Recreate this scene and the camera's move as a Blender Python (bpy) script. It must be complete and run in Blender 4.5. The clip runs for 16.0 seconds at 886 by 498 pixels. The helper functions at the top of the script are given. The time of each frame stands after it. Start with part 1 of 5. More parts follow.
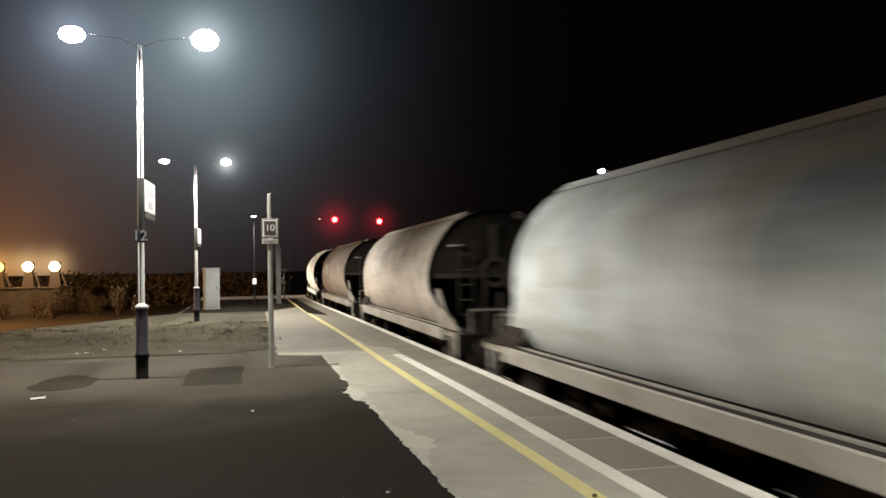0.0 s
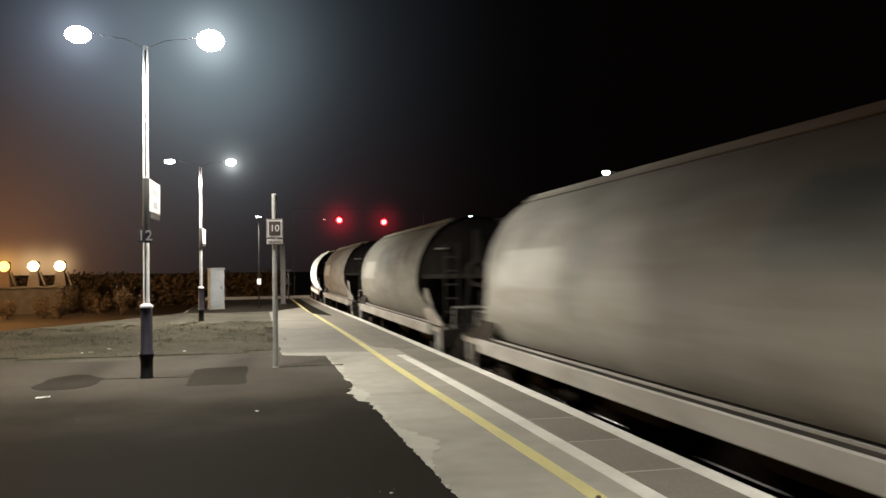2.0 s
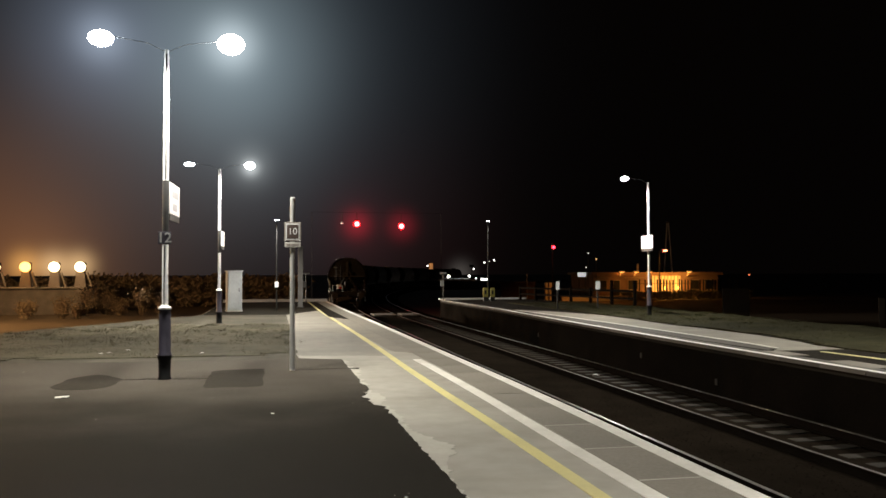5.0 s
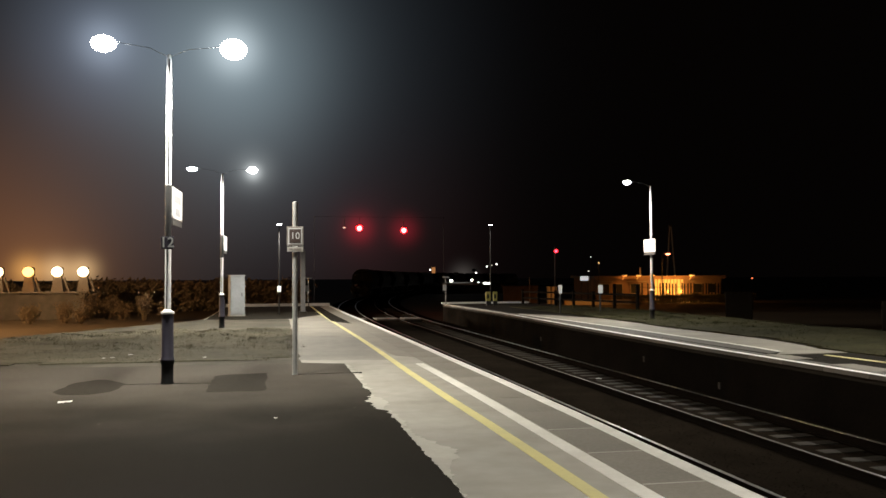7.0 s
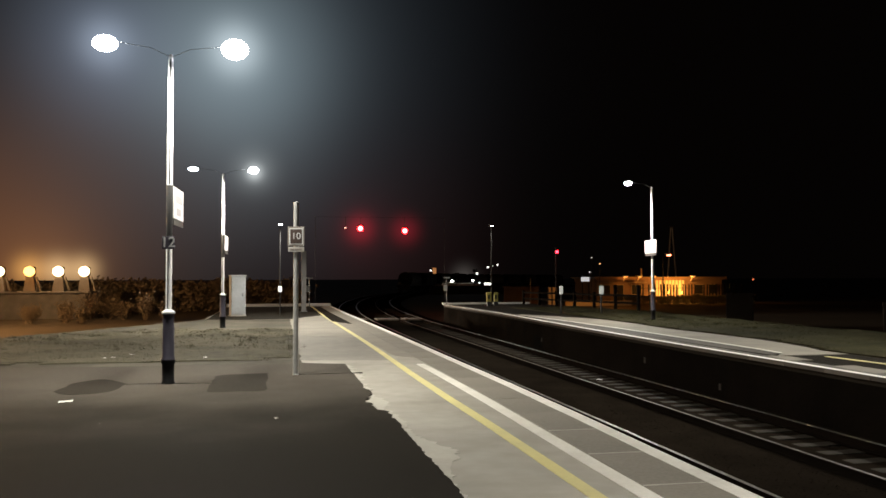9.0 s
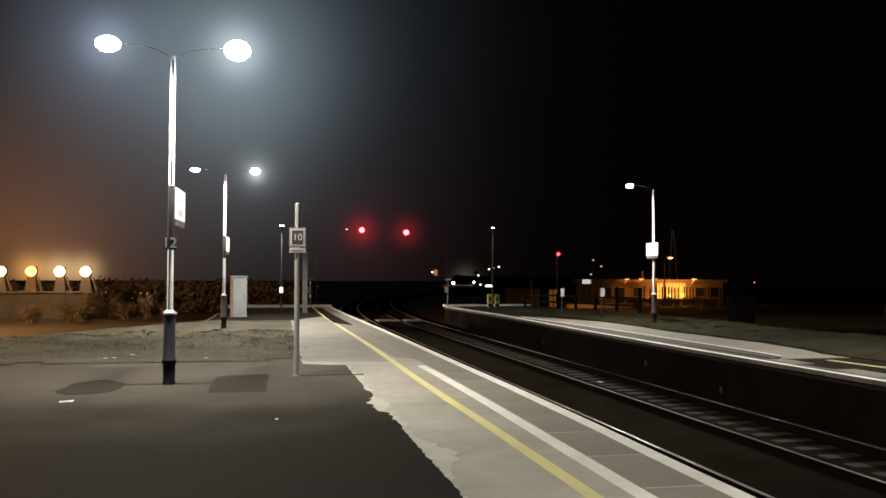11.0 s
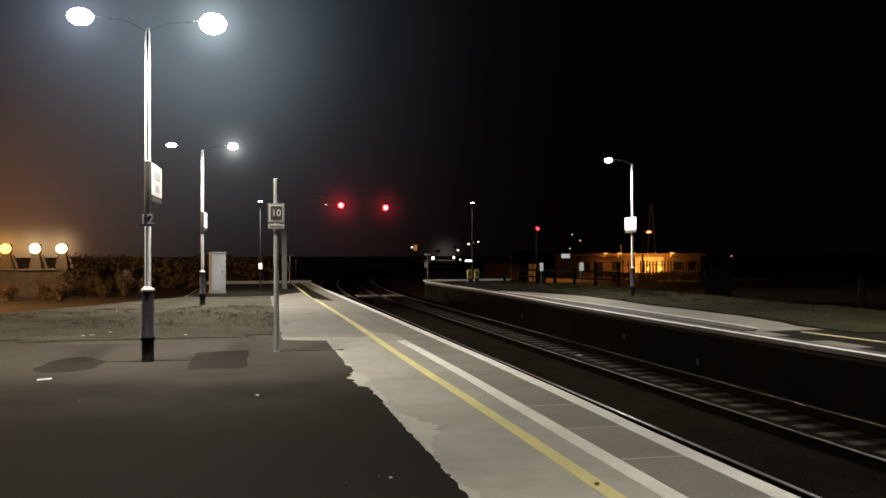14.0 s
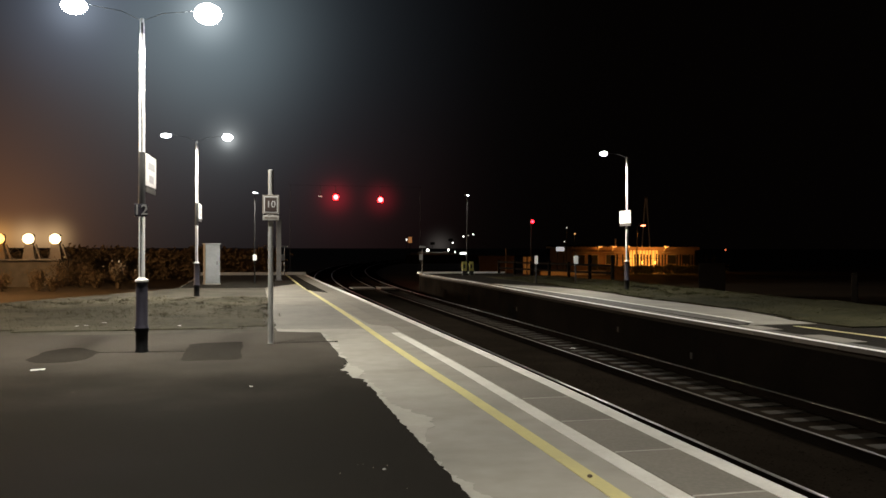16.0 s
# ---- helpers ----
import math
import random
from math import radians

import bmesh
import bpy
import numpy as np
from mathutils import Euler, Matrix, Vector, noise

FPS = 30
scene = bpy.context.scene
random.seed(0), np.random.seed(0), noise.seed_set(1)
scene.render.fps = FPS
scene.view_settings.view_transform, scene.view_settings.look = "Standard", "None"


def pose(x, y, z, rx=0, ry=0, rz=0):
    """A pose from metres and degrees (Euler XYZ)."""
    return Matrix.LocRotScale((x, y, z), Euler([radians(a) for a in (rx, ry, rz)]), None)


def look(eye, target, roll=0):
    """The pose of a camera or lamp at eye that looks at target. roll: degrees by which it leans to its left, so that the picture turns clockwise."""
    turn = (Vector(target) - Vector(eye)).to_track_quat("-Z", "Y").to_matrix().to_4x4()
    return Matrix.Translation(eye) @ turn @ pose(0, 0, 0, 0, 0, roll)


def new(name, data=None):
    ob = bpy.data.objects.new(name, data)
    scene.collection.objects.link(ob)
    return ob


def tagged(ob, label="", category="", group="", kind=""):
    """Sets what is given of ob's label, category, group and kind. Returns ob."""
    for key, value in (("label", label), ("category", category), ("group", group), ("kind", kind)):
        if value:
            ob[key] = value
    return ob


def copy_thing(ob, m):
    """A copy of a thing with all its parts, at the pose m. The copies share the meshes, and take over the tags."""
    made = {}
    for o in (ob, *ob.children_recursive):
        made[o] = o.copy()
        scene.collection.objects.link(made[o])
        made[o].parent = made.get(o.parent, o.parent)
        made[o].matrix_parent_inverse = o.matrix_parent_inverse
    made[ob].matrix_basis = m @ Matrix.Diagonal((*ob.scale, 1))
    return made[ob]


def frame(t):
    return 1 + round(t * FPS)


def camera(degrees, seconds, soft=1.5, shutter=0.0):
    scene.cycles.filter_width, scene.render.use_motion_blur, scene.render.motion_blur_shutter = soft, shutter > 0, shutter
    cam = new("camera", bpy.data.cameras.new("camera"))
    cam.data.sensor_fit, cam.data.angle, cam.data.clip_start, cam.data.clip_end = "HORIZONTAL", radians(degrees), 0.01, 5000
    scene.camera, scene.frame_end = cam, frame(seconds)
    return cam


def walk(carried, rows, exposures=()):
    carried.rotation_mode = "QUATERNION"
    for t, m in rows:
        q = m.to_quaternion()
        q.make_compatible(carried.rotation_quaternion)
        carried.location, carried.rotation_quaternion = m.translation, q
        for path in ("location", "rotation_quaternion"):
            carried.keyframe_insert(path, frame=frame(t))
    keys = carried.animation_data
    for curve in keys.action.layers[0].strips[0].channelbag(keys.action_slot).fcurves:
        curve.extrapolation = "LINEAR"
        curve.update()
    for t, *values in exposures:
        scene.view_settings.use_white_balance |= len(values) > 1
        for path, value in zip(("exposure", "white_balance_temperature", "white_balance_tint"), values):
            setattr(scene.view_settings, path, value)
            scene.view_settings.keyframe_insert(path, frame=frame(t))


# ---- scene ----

# A railway platform at night, a train of hopper wagons leaving it. z = 0 is the platform, +y runs along the track.
FOV = 55.83
EYE = (0.0, 0.0, 1.6)
# seconds, turn to the right of the track, tilt up, lean
TURNS = [
    (0, 13.065, 1.300, -0.945),
    (0.5, 13.056, 1.346, -0.658),
    (1, 12.815, 1.352, -0.689),
    (1.5, 12.749, 1.359, -0.664),
    (2, 12.764, 1.368, -0.740),
    (2.5, 12.604, 1.389, -0.759),
    (3, 12.504, 1.521, -0.577),
    (3.5, 12.043, 1.545, -0.565),
    (4, 11.715, 1.569, -0.258),
    (6.5, 11.478, 1.945, -0.232),
    (7, 11.424, 1.977, -0.285),
    (7.5, 11.417, 1.998, -0.351),
    (8, 11.414, 2.001, -0.376),
    (8.5, 11.394, 2.020, -0.368),
    (9, 11.359, 2.013, -0.148),
    (11.5, 11.304, 2.147, 0.148),
    (12, 11.638, 1.661, 0.068),
    (12.5, 12.136, 1.252, -0.009),
    (13, 12.375, 0.972, -0.057),
    (13.5, 12.446, 0.652, -0.093),
    (14, 12.661, 0.424, -0.202),
    (14.5, 12.730, 0.257, -0.208),
    (15, 12.900, 0.190, -0.250),
    (15.5, 12.938, 0.031, -0.124),
    (16, 13.024, -0.096, 0.107),
]


def aim(turn, tilt, lean):
    a, b = radians(turn), radians(tilt)
    target = (EYE[0] + math.sin(a) * math.cos(b), EYE[1] + math.cos(a) * math.cos(b), EYE[2] + math.sin(b))
    return look(EYE, target, lean)


cam = camera(FOV, 16.0, soft=1.6, shutter=0.8)
# the camera's own exposure sinks a little as it tilts down
EXPOSURES = [(0, 0.21), (3.5, 0.26), (9, 0.27), (11.5, 0.25), (13.2, -0.02), (16, -0.05)]
walk(cam, [(t, aim(a, b, c)) for t, a, b, c in TURNS], EXPOSURES)

# ---------------------------------------------------------------- world and exposure
world = bpy.data.worlds.new("night_sky")
scene.world = world
world.use_nodes = True
wn, wl = world.node_tree.nodes, world.node_tree.links
wn.clear()


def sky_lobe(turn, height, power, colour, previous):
    """One glow, broad or tight, painted into the sky and added to what is there."""
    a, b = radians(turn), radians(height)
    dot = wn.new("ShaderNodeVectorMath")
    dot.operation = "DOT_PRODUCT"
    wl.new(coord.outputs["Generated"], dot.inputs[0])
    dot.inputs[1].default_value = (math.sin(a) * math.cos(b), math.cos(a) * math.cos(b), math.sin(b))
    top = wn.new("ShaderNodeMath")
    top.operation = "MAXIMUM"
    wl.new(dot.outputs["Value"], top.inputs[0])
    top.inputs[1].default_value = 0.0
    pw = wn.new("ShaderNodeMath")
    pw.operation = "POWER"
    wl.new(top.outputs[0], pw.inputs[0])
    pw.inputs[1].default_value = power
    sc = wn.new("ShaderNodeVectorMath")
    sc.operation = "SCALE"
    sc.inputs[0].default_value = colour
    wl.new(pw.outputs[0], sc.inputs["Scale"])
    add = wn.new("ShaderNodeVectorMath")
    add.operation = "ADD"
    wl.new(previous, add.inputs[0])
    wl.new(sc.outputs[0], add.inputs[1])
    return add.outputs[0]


coord = wn.new("ShaderNodeTexCoord")
base_sky = wn.new("ShaderNodeCombineXYZ")
for i, v in enumerate((0.0010, 0.0007, 0.0006)):
    base_sky.inputs[i].default_value = v
glow = base_sky.outputs[0]
# turn, height, tightness, colour: halos of lamps, yard and signals painted into the sky
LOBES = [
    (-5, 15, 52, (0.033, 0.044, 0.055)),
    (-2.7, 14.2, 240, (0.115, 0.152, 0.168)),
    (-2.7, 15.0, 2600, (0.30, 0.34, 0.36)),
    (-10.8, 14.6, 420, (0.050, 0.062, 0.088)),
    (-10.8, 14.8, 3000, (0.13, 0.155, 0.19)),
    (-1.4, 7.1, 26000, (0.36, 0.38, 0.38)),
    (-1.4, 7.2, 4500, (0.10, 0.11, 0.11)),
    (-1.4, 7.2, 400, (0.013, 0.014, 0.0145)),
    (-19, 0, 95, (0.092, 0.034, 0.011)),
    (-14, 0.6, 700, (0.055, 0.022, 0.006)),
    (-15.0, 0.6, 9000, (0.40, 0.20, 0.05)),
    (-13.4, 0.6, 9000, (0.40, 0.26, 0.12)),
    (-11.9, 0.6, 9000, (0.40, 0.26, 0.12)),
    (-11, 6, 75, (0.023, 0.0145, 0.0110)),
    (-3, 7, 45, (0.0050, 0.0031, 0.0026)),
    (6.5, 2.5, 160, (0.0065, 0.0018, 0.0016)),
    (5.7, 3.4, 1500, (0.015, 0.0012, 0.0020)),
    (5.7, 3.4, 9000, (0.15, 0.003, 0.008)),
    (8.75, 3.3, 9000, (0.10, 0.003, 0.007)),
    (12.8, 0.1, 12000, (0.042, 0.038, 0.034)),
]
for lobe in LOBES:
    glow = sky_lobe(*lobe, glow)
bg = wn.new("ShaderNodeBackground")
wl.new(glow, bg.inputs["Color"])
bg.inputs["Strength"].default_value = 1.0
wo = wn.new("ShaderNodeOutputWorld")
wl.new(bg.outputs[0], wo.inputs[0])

LAMP_POWER = 1520.0
COOL = (1.0, 0.95, 0.835)
SODIUM = (1.0, 0.37, 0.055)


def point_light(name, place, power, colour, size=0.1):
    data = bpy.data.lights.new(name, "POINT")
    data.energy, data.color, data.shadow_soft_size = power, colour, size
    ob = new(name, data)
    ob.location = place
    return ob


def down_light(name, place, power, colour, size=0.09, cone=165, blend=0.35):
    """The light of a street lantern: a wide cone under its canopy."""
    data = bpy.data.lights.new(name, "SPOT")
    data.energy, data.color, data.shadow_soft_size = power, colour, size
    data.spot_size, data.spot_blend = radians(cone), blend
    ob = new(name, data)
    ob.location = place
    return ob


# ---------------------------------------------------------------- materials
def material(name, base, alt, rough=0.8, metal=0.0, fine=40.0, coarse=2.0, bump=0.2, mix=0.5, stretch=(1, 1, 1), object_colour=False, random_tone=0.0, spec=0.5):
    """A surface with two scales of variation between base and alt, and fine relief."""
    m = bpy.data.materials.new(name)
    m.use_nodes = True
    n, l = m.node_tree.nodes, m.node_tree.links
    b = n["Principled BSDF"]
    tc = n.new("ShaderNodeTexCoord")
    mp = n.new("ShaderNodeMapping")
    mp.inputs["Scale"].default_value = stretch
    l.new(tc.outputs["Object"], mp.inputs[0])
    n1, n2 = n.new("ShaderNodeTexNoise"), n.new("ShaderNodeTexNoise")
    for k, s in ((n1, fine), (n2, coarse)):
        k.inputs["Scale"].default_value = s
        k.inputs["Detail"].default_value = 5
        l.new(mp.outputs[0], k.inputs["Vector"])
    add = n.new("ShaderNodeMath")
    add.operation = "MULTIPLY_ADD"
    l.new(n1.outputs[0], add.inputs[0])
    add.inputs[1].default_value = 0.45
    l.new(n2.outputs[0], add.inputs[2])
    rng = n.new("ShaderNodeMapRange")
    l.new(add.outputs[0], rng.inputs[0])
    rng.inputs[1].default_value, rng.inputs[2].default_value = 0.72 - 0.28, 0.72 + 0.28
    rng.inputs[3].default_value, rng.inputs[4].default_value = 0.0, mix * 2
    col = n.new("ShaderNodeMix")
    col.data_type = "RGBA"
    col.inputs[6].default_value, col.inputs[7].default_value = (*base, 1), (*alt, 1)
    l.new(rng.outputs[0], col.inputs[0])
    out = col.outputs[2]
    if object_colour or random_tone:
        info = n.new("ShaderNodeObjectInfo")
    if object_colour:
        mul = n.new("ShaderNodeMix")
        mul.data_type, mul.blend_type = "RGBA", "MULTIPLY"
        mul.inputs[0].default_value = 1
        l.new(out, mul.inputs[6])
        l.new(info.outputs["Color"], mul.inputs[7])
        out = mul.outputs[2]
    if random_tone:
        tone = n.new("ShaderNodeMapRange")
        l.new(info.outputs["Random"], tone.inputs[0])
        tone.inputs[3].default_value, tone.inputs[4].default_value = 1 - random_tone, 1 + random_tone
        hsv = n.new("ShaderNodeHueSaturation")
        l.new(tone.outputs[0], hsv.inputs["Value"])
        l.new(out, hsv.inputs["Color"])
        out = hsv.outputs[0]
    l.new(out, b.inputs["Base Color"])
    rr = n.new("ShaderNodeMapRange")
    l.new(n2.outputs[0], rr.inputs[0])
    rr.inputs[3].default_value, rr.inputs[4].default_value = max(0.03, rough - 0.15), min(1, rough + 0.15)
    l.new(rr.outputs[0], b.inputs["Roughness"])
    b.inputs["Metallic"].default_value = metal
    b.inputs["Specular IOR Level"].default_value = spec
    if bump:
        bp = n.new("ShaderNodeBump")
        bp.inputs["Strength"].default_value = bump
        bp.inputs["Distance"].default_value = 0.02
        l.new(n1.outputs[0], bp.inputs["Height"])
        l.new(bp.outputs[0], b.inputs["Normal"])
    return m


def glow_material(name, colour, strength):
    m = bpy.data.materials.new(name)
    m.use_nodes = True
    b = m.node_tree.nodes["Principled BSDF"]
    b.inputs["Base Color"].default_value = (*colour, 1)
    b.inputs["Emission Color"].default_value = (*colour, 1)
    b.inputs["Emission Strength"].default_value = strength
    return m


M_GROUND = material("dark_earth", (0.046, 0.036, 0.026), (0.088, 0.070, 0.050), 0.95, fine=3, coarse=0.15, bump=0.6, spec=0.05)
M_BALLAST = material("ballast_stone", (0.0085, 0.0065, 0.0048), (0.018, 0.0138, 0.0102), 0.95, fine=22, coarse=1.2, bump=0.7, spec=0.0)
M_ASPHALT = material("asphalt", (0.0075, 0.0064, 0.0050), (0.0170, 0.0146, 0.0115), 0.9, fine=110, coarse=0.35, bump=0.35, mix=0.6, spec=0.03)
M_ASPHALT_DARK = material("asphalt_patch", (0.0185, 0.0162, 0.0131), (0.0300, 0.0264, 0.0215), 0.9, fine=90, coarse=1.5, bump=0.35, spec=0.02)
M_CONCRETE = material("worn_concrete", (0.178, 0.168, 0.142), (0.30, 0.284, 0.247), 0.85, fine=3.5, coarse=0.6, bump=0.05, mix=0.6)
M_CONCRETE_MID = material("greyer_concrete", (0.112, 0.105, 0.089), (0.198, 0.187, 0.162), 0.88, fine=5, coarse=0.7, bump=0.08, mix=0.6)
M_CONCRETE_OLD = material("old_concrete", (0.12, 0.11, 0.09), (0.21, 0.195, 0.165), 0.9, fine=25, coarse=0.9, bump=0.2, mix=0.6)
M_COPING = material("coping_concrete", (0.104, 0.095, 0.077), (0.200, 0.183, 0.151), 0.85, fine=30, coarse=0.9, bump=0.2, random_tone=0.07)
M_COPING_DARK = material("dark_coping", (0.045, 0.041, 0.034), (0.085, 0.078, 0.066), 0.9, fine=35, coarse=1.5, bump=0.2, random_tone=0.3)
M_WHITE_LINE = material("worn_white_paint", (0.70, 0.68, 0.64), (0.46, 0.445, 0.41), 0.7, fine=30, coarse=2.0, bump=0.1, mix=0.45)
M_PALE_LINE = material("faded_white_paint", (0.66, 0.645, 0.60), (0.48, 0.465, 0.42), 0.75, fine=25, coarse=1.5, bump=0.1)
M_YELLOW = material("worn_yellow_paint", (0.57, 0.505, 0.205), (0.44, 0.395, 0.195), 0.7, fine=25, coarse=1.2, bump=0.1, mix=0.5)
# Near-black colour stands in for shade on platform walls, fence and foot strips.
M_SHADE_BLACK = material("shade_black", (0.0030, 0.0024, 0.0019), (0.0062, 0.0049, 0.0039), 0.95, fine=14, coarse=1.0, bump=0.5, spec=0.0)
M_SOIL = material("thin_turf", (0.034, 0.0315, 0.0205), (0.100, 0.091, 0.065), 0.95, fine=3, coarse=0.32, bump=0.3, mix=0.6, spec=0.03)
M_GRASS = material("dry_grass", (0.056, 0.052, 0.033), (0.100, 0.091, 0.062), 0.95, fine=6, coarse=1.2, bump=0, spec=0.0)
M_KERB = material("bright_white_paint", (0.86, 0.85, 0.82), (0.70, 0.69, 0.66), 0.6, fine=30, coarse=2.0, bump=0.05, mix=0.35)
M_CROSSING = material("dark_crossing_timber", (0.030, 0.025, 0.020), (0.10, 0.086, 0.068), 0.9, fine=5, coarse=0.9, bump=0.3, mix=0.6)
M_MARGIN = material("worn_dark_margin", (0.060, 0.054, 0.045), (0.028, 0.025, 0.021), 0.9, fine=30, coarse=0.6, bump=0.2, mix=0.6, stretch=(1, 0.35, 1))
# Far turf is greener, and its colour is darkened for weaker lamplight there.
M_SOIL_FAR = material("far_dim_turf", (0.010, 0.0096, 0.005), (0.037, 0.0345, 0.0195), 0.95, fine=4, coarse=0.5, bump=0.3, mix=0.55, spec=0.03)
M_GRASS_FAR = material("far_dim_grass", (0.019, 0.019, 0.008), (0.047, 0.044, 0.022), 0.95, fine=6, coarse=1.2, bump=0, spec=0.0)
# Scrub colour is raised to stand in for the haze over it.
M_SCRUB = material("hazed_scrub", (0.10, 0.077, 0.052), (0.17, 0.133, 0.09), 0.9, fine=5, coarse=1, bump=0, spec=0.0)
M_SLEEPER = material("concrete_sleeper", (0.033, 0.0285, 0.023), (0.018, 0.016, 0.0128), 0.95, fine=20, coarse=2.5, bump=0.2, random_tone=0.25, spec=0.1)
M_RAIL = material("rail_steel", (0.006, 0.0045, 0.0034), (0.004, 0.003, 0.0023), 0.9, 0.0, fine=40, coarse=3, bump=0.1, spec=0.0)
M_RAILHEAD = material("polished_railhead", (0.56, 0.54, 0.52), (0.42, 0.40, 0.38), 0.34, 1.0, fine=60, coarse=2, bump=0.02, stretch=(1, 0.1, 1))
# Darkened head, painted to leave one rail without lamp glints.
M_RAILHEAD_UNLIT = material("unlit_railhead", (0.07, 0.062, 0.055), (0.04, 0.035, 0.03), 0.65, 0.4, fine=60, coarse=2, bump=0.03, stretch=(1, 0.1, 1))
M_POST_WHITE = material("white_post_paint", (0.78, 0.78, 0.77), (0.62, 0.62, 0.60), 0.35, fine=20, coarse=3, bump=0.03, mix=0.3)
M_POST_NAVY = material("navy_post_paint", (0.019, 0.017, 0.030), (0.034, 0.030, 0.045), 0.5, fine=30, coarse=4, bump=0.05)
M_BLACK = material("black_paint", (0.008, 0.008, 0.009), (0.014, 0.014, 0.014), 0.6, fine=30, coarse=3, bump=0.05, spec=0.12)
M_DARK_METAL = material("dark_metal", (0.03, 0.03, 0.032), (0.055, 0.053, 0.05), 0.5, 0.3, fine=30, coarse=3, bump=0.08)
M_GREY_METAL = material("galvanised_steel", (0.42, 0.42, 0.41), (0.30, 0.30, 0.29), 0.45, 0.5, fine=30, coarse=4, bump=0.04)
M_SIGN_WHITE = material("white_sign_face", (0.80, 0.80, 0.79), (0.70, 0.70, 0.68), 0.4, fine=10, coarse=3, bump=0.0, mix=0.3)
M_SIGN_DARK = material("dark_sign_face", (0.022, 0.013, 0.010), (0.032, 0.018, 0.014), 0.5, fine=10, coarse=3, bump=0.0)
M_SIGN_BLUE = material("faded_sign_print", (0.36, 0.36, 0.39), (0.44, 0.44, 0.46), 0.5, fine=10, coarse=3, bump=0.0)
M_CABINET = material("grey_cabinet_paint", (0.40, 0.41, 0.41), (0.30, 0.31, 0.31), 0.5, fine=12, coarse=1.5, bump=0.03)
M_LOCKER = material("dull_grey_cabinet_paint", (0.25, 0.256, 0.262), (0.18, 0.185, 0.19), 0.6, fine=12, coarse=1.5, bump=0.03)
M_WAGON_FRAME = material("wagon_frame_paint", (0.38, 0.375, 0.355), (0.13, 0.122, 0.105), 0.65, fine=8, coarse=1.2, bump=0.1, stretch=(1, 0.4, 1))


def wagon_material():
    """Painted steel, its colour from the wagon; streaks, a darkening towards the roof, a cleaner panel and pale spilled
    dust along the bottom.
    """
    m = material("wagon_paint", (0.445, 0.45, 0.434), (0.295, 0.287, 0.262), 0.82, fine=4.0, coarse=0.85, bump=0.02, mix=0.5, stretch=(0.6, 0.45, 2.8), object_colour=True, spec=0.12)
    n, l = m.node_tree.nodes, m.node_tree.links
    b = n["Principled BSDF"]
    colour = b.inputs["Base Color"].links[0].from_socket
    tc = n.new("ShaderNodeTexCoord")
    sep = n.new("ShaderNodeSeparateXYZ")
    l.new(tc.outputs["Object"], sep.inputs[0])
    ns = n.new("ShaderNodeTexNoise")
    ns.inputs["Scale"].default_value, ns.inputs["Detail"].default_value = 1.1, 6
    l.new(tc.outputs["Object"], ns.inputs["Vector"])

    def ramp(socket, lo, hi, a, c):
        r = n.new("ShaderNodeMapRange")
        r.interpolation_type = "SMOOTHSTEP"
        l.new(socket, r.inputs[0])
        for i, v in enumerate((lo, hi, a, c)):
            r.inputs[i + 1].default_value = v
        return r.outputs[0]

    def calc(op, a, c):
        k = n.new("ShaderNodeMath")
        k.operation = op
        for i, v in enumerate((a, c)):
            if isinstance(v, (int, float)):
                k.inputs[i].default_value = v
            else:
                l.new(v, k.inputs[i])
        return k.outputs[0]

    def blend(factor, over, colour):
        k = n.new("ShaderNodeMix")
        k.data_type = "RGBA"
        l.new(factor, k.inputs[0])
        l.new(colour, k.inputs[6])
        if isinstance(over, tuple):
            k.inputs[7].default_value = (*over, 1)
        else:
            l.new(over, k.inputs[7])
        return k.outputs[2]

    info = n.new("ShaderNodeObjectInfo")
    shift = n.new("ShaderNodeVectorMath")
    shift.operation = "ADD"
    l.new(tc.outputs["Object"], shift.inputs[0])
    spread = n.new("ShaderNodeVectorMath")
    spread.operation = "SCALE"
    l.new(info.outputs["Color"], spread.inputs[0])
    spread.inputs["Scale"].default_value = 37.0
    l.new(spread.outputs[0], shift.inputs[1])
    blot = n.new("ShaderNodeTexNoise")
    blot.inputs["Scale"].default_value, blot.inputs["Detail"].default_value = 0.75, 7
    l.new(shift.outputs[0], blot.inputs["Vector"])
    colour = blend(ramp(blot.outputs[0], 0.50, 0.68, 0.0, 0.28), (0.028, 0.026, 0.022), colour)
    streak = n.new("ShaderNodeMapping")
    streak.inputs["Scale"].default_value = (0.3, 2.6, 0.22)
    l.new(shift.outputs[0], streak.inputs[0])
    runs = n.new("ShaderNodeTexNoise")
    runs.inputs["Scale"].default_value, runs.inputs["Detail"].default_value = 1.6, 4
    l.new(streak.outputs[0], runs.inputs["Vector"])
    colour = blend(ramp(runs.outputs[0], 0.52, 0.72, 0.0, 0.24), (0.030, 0.026, 0.021), colour)
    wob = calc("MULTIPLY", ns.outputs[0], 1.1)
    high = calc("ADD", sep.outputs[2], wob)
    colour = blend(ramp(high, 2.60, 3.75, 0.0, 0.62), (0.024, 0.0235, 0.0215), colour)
    low = ramp(high, 2.15, 2.45, 1.0, 0.0)
    low = calc("MULTIPLY", low, ramp(blot.outputs[0], 0.34, 0.56, 0.25, 1.0))
    colour = blend(calc("MULTIPLY", low, info.outputs["Alpha"]), (0.22, 0.213, 0.187), colour)
    y = sep.outputs[1]
    box_y = calc("MULTIPLY", ramp(y, 1.9, 2.0, 0.0, 1.0), ramp(y, 4.1, 4.2, 1.0, 0.0))
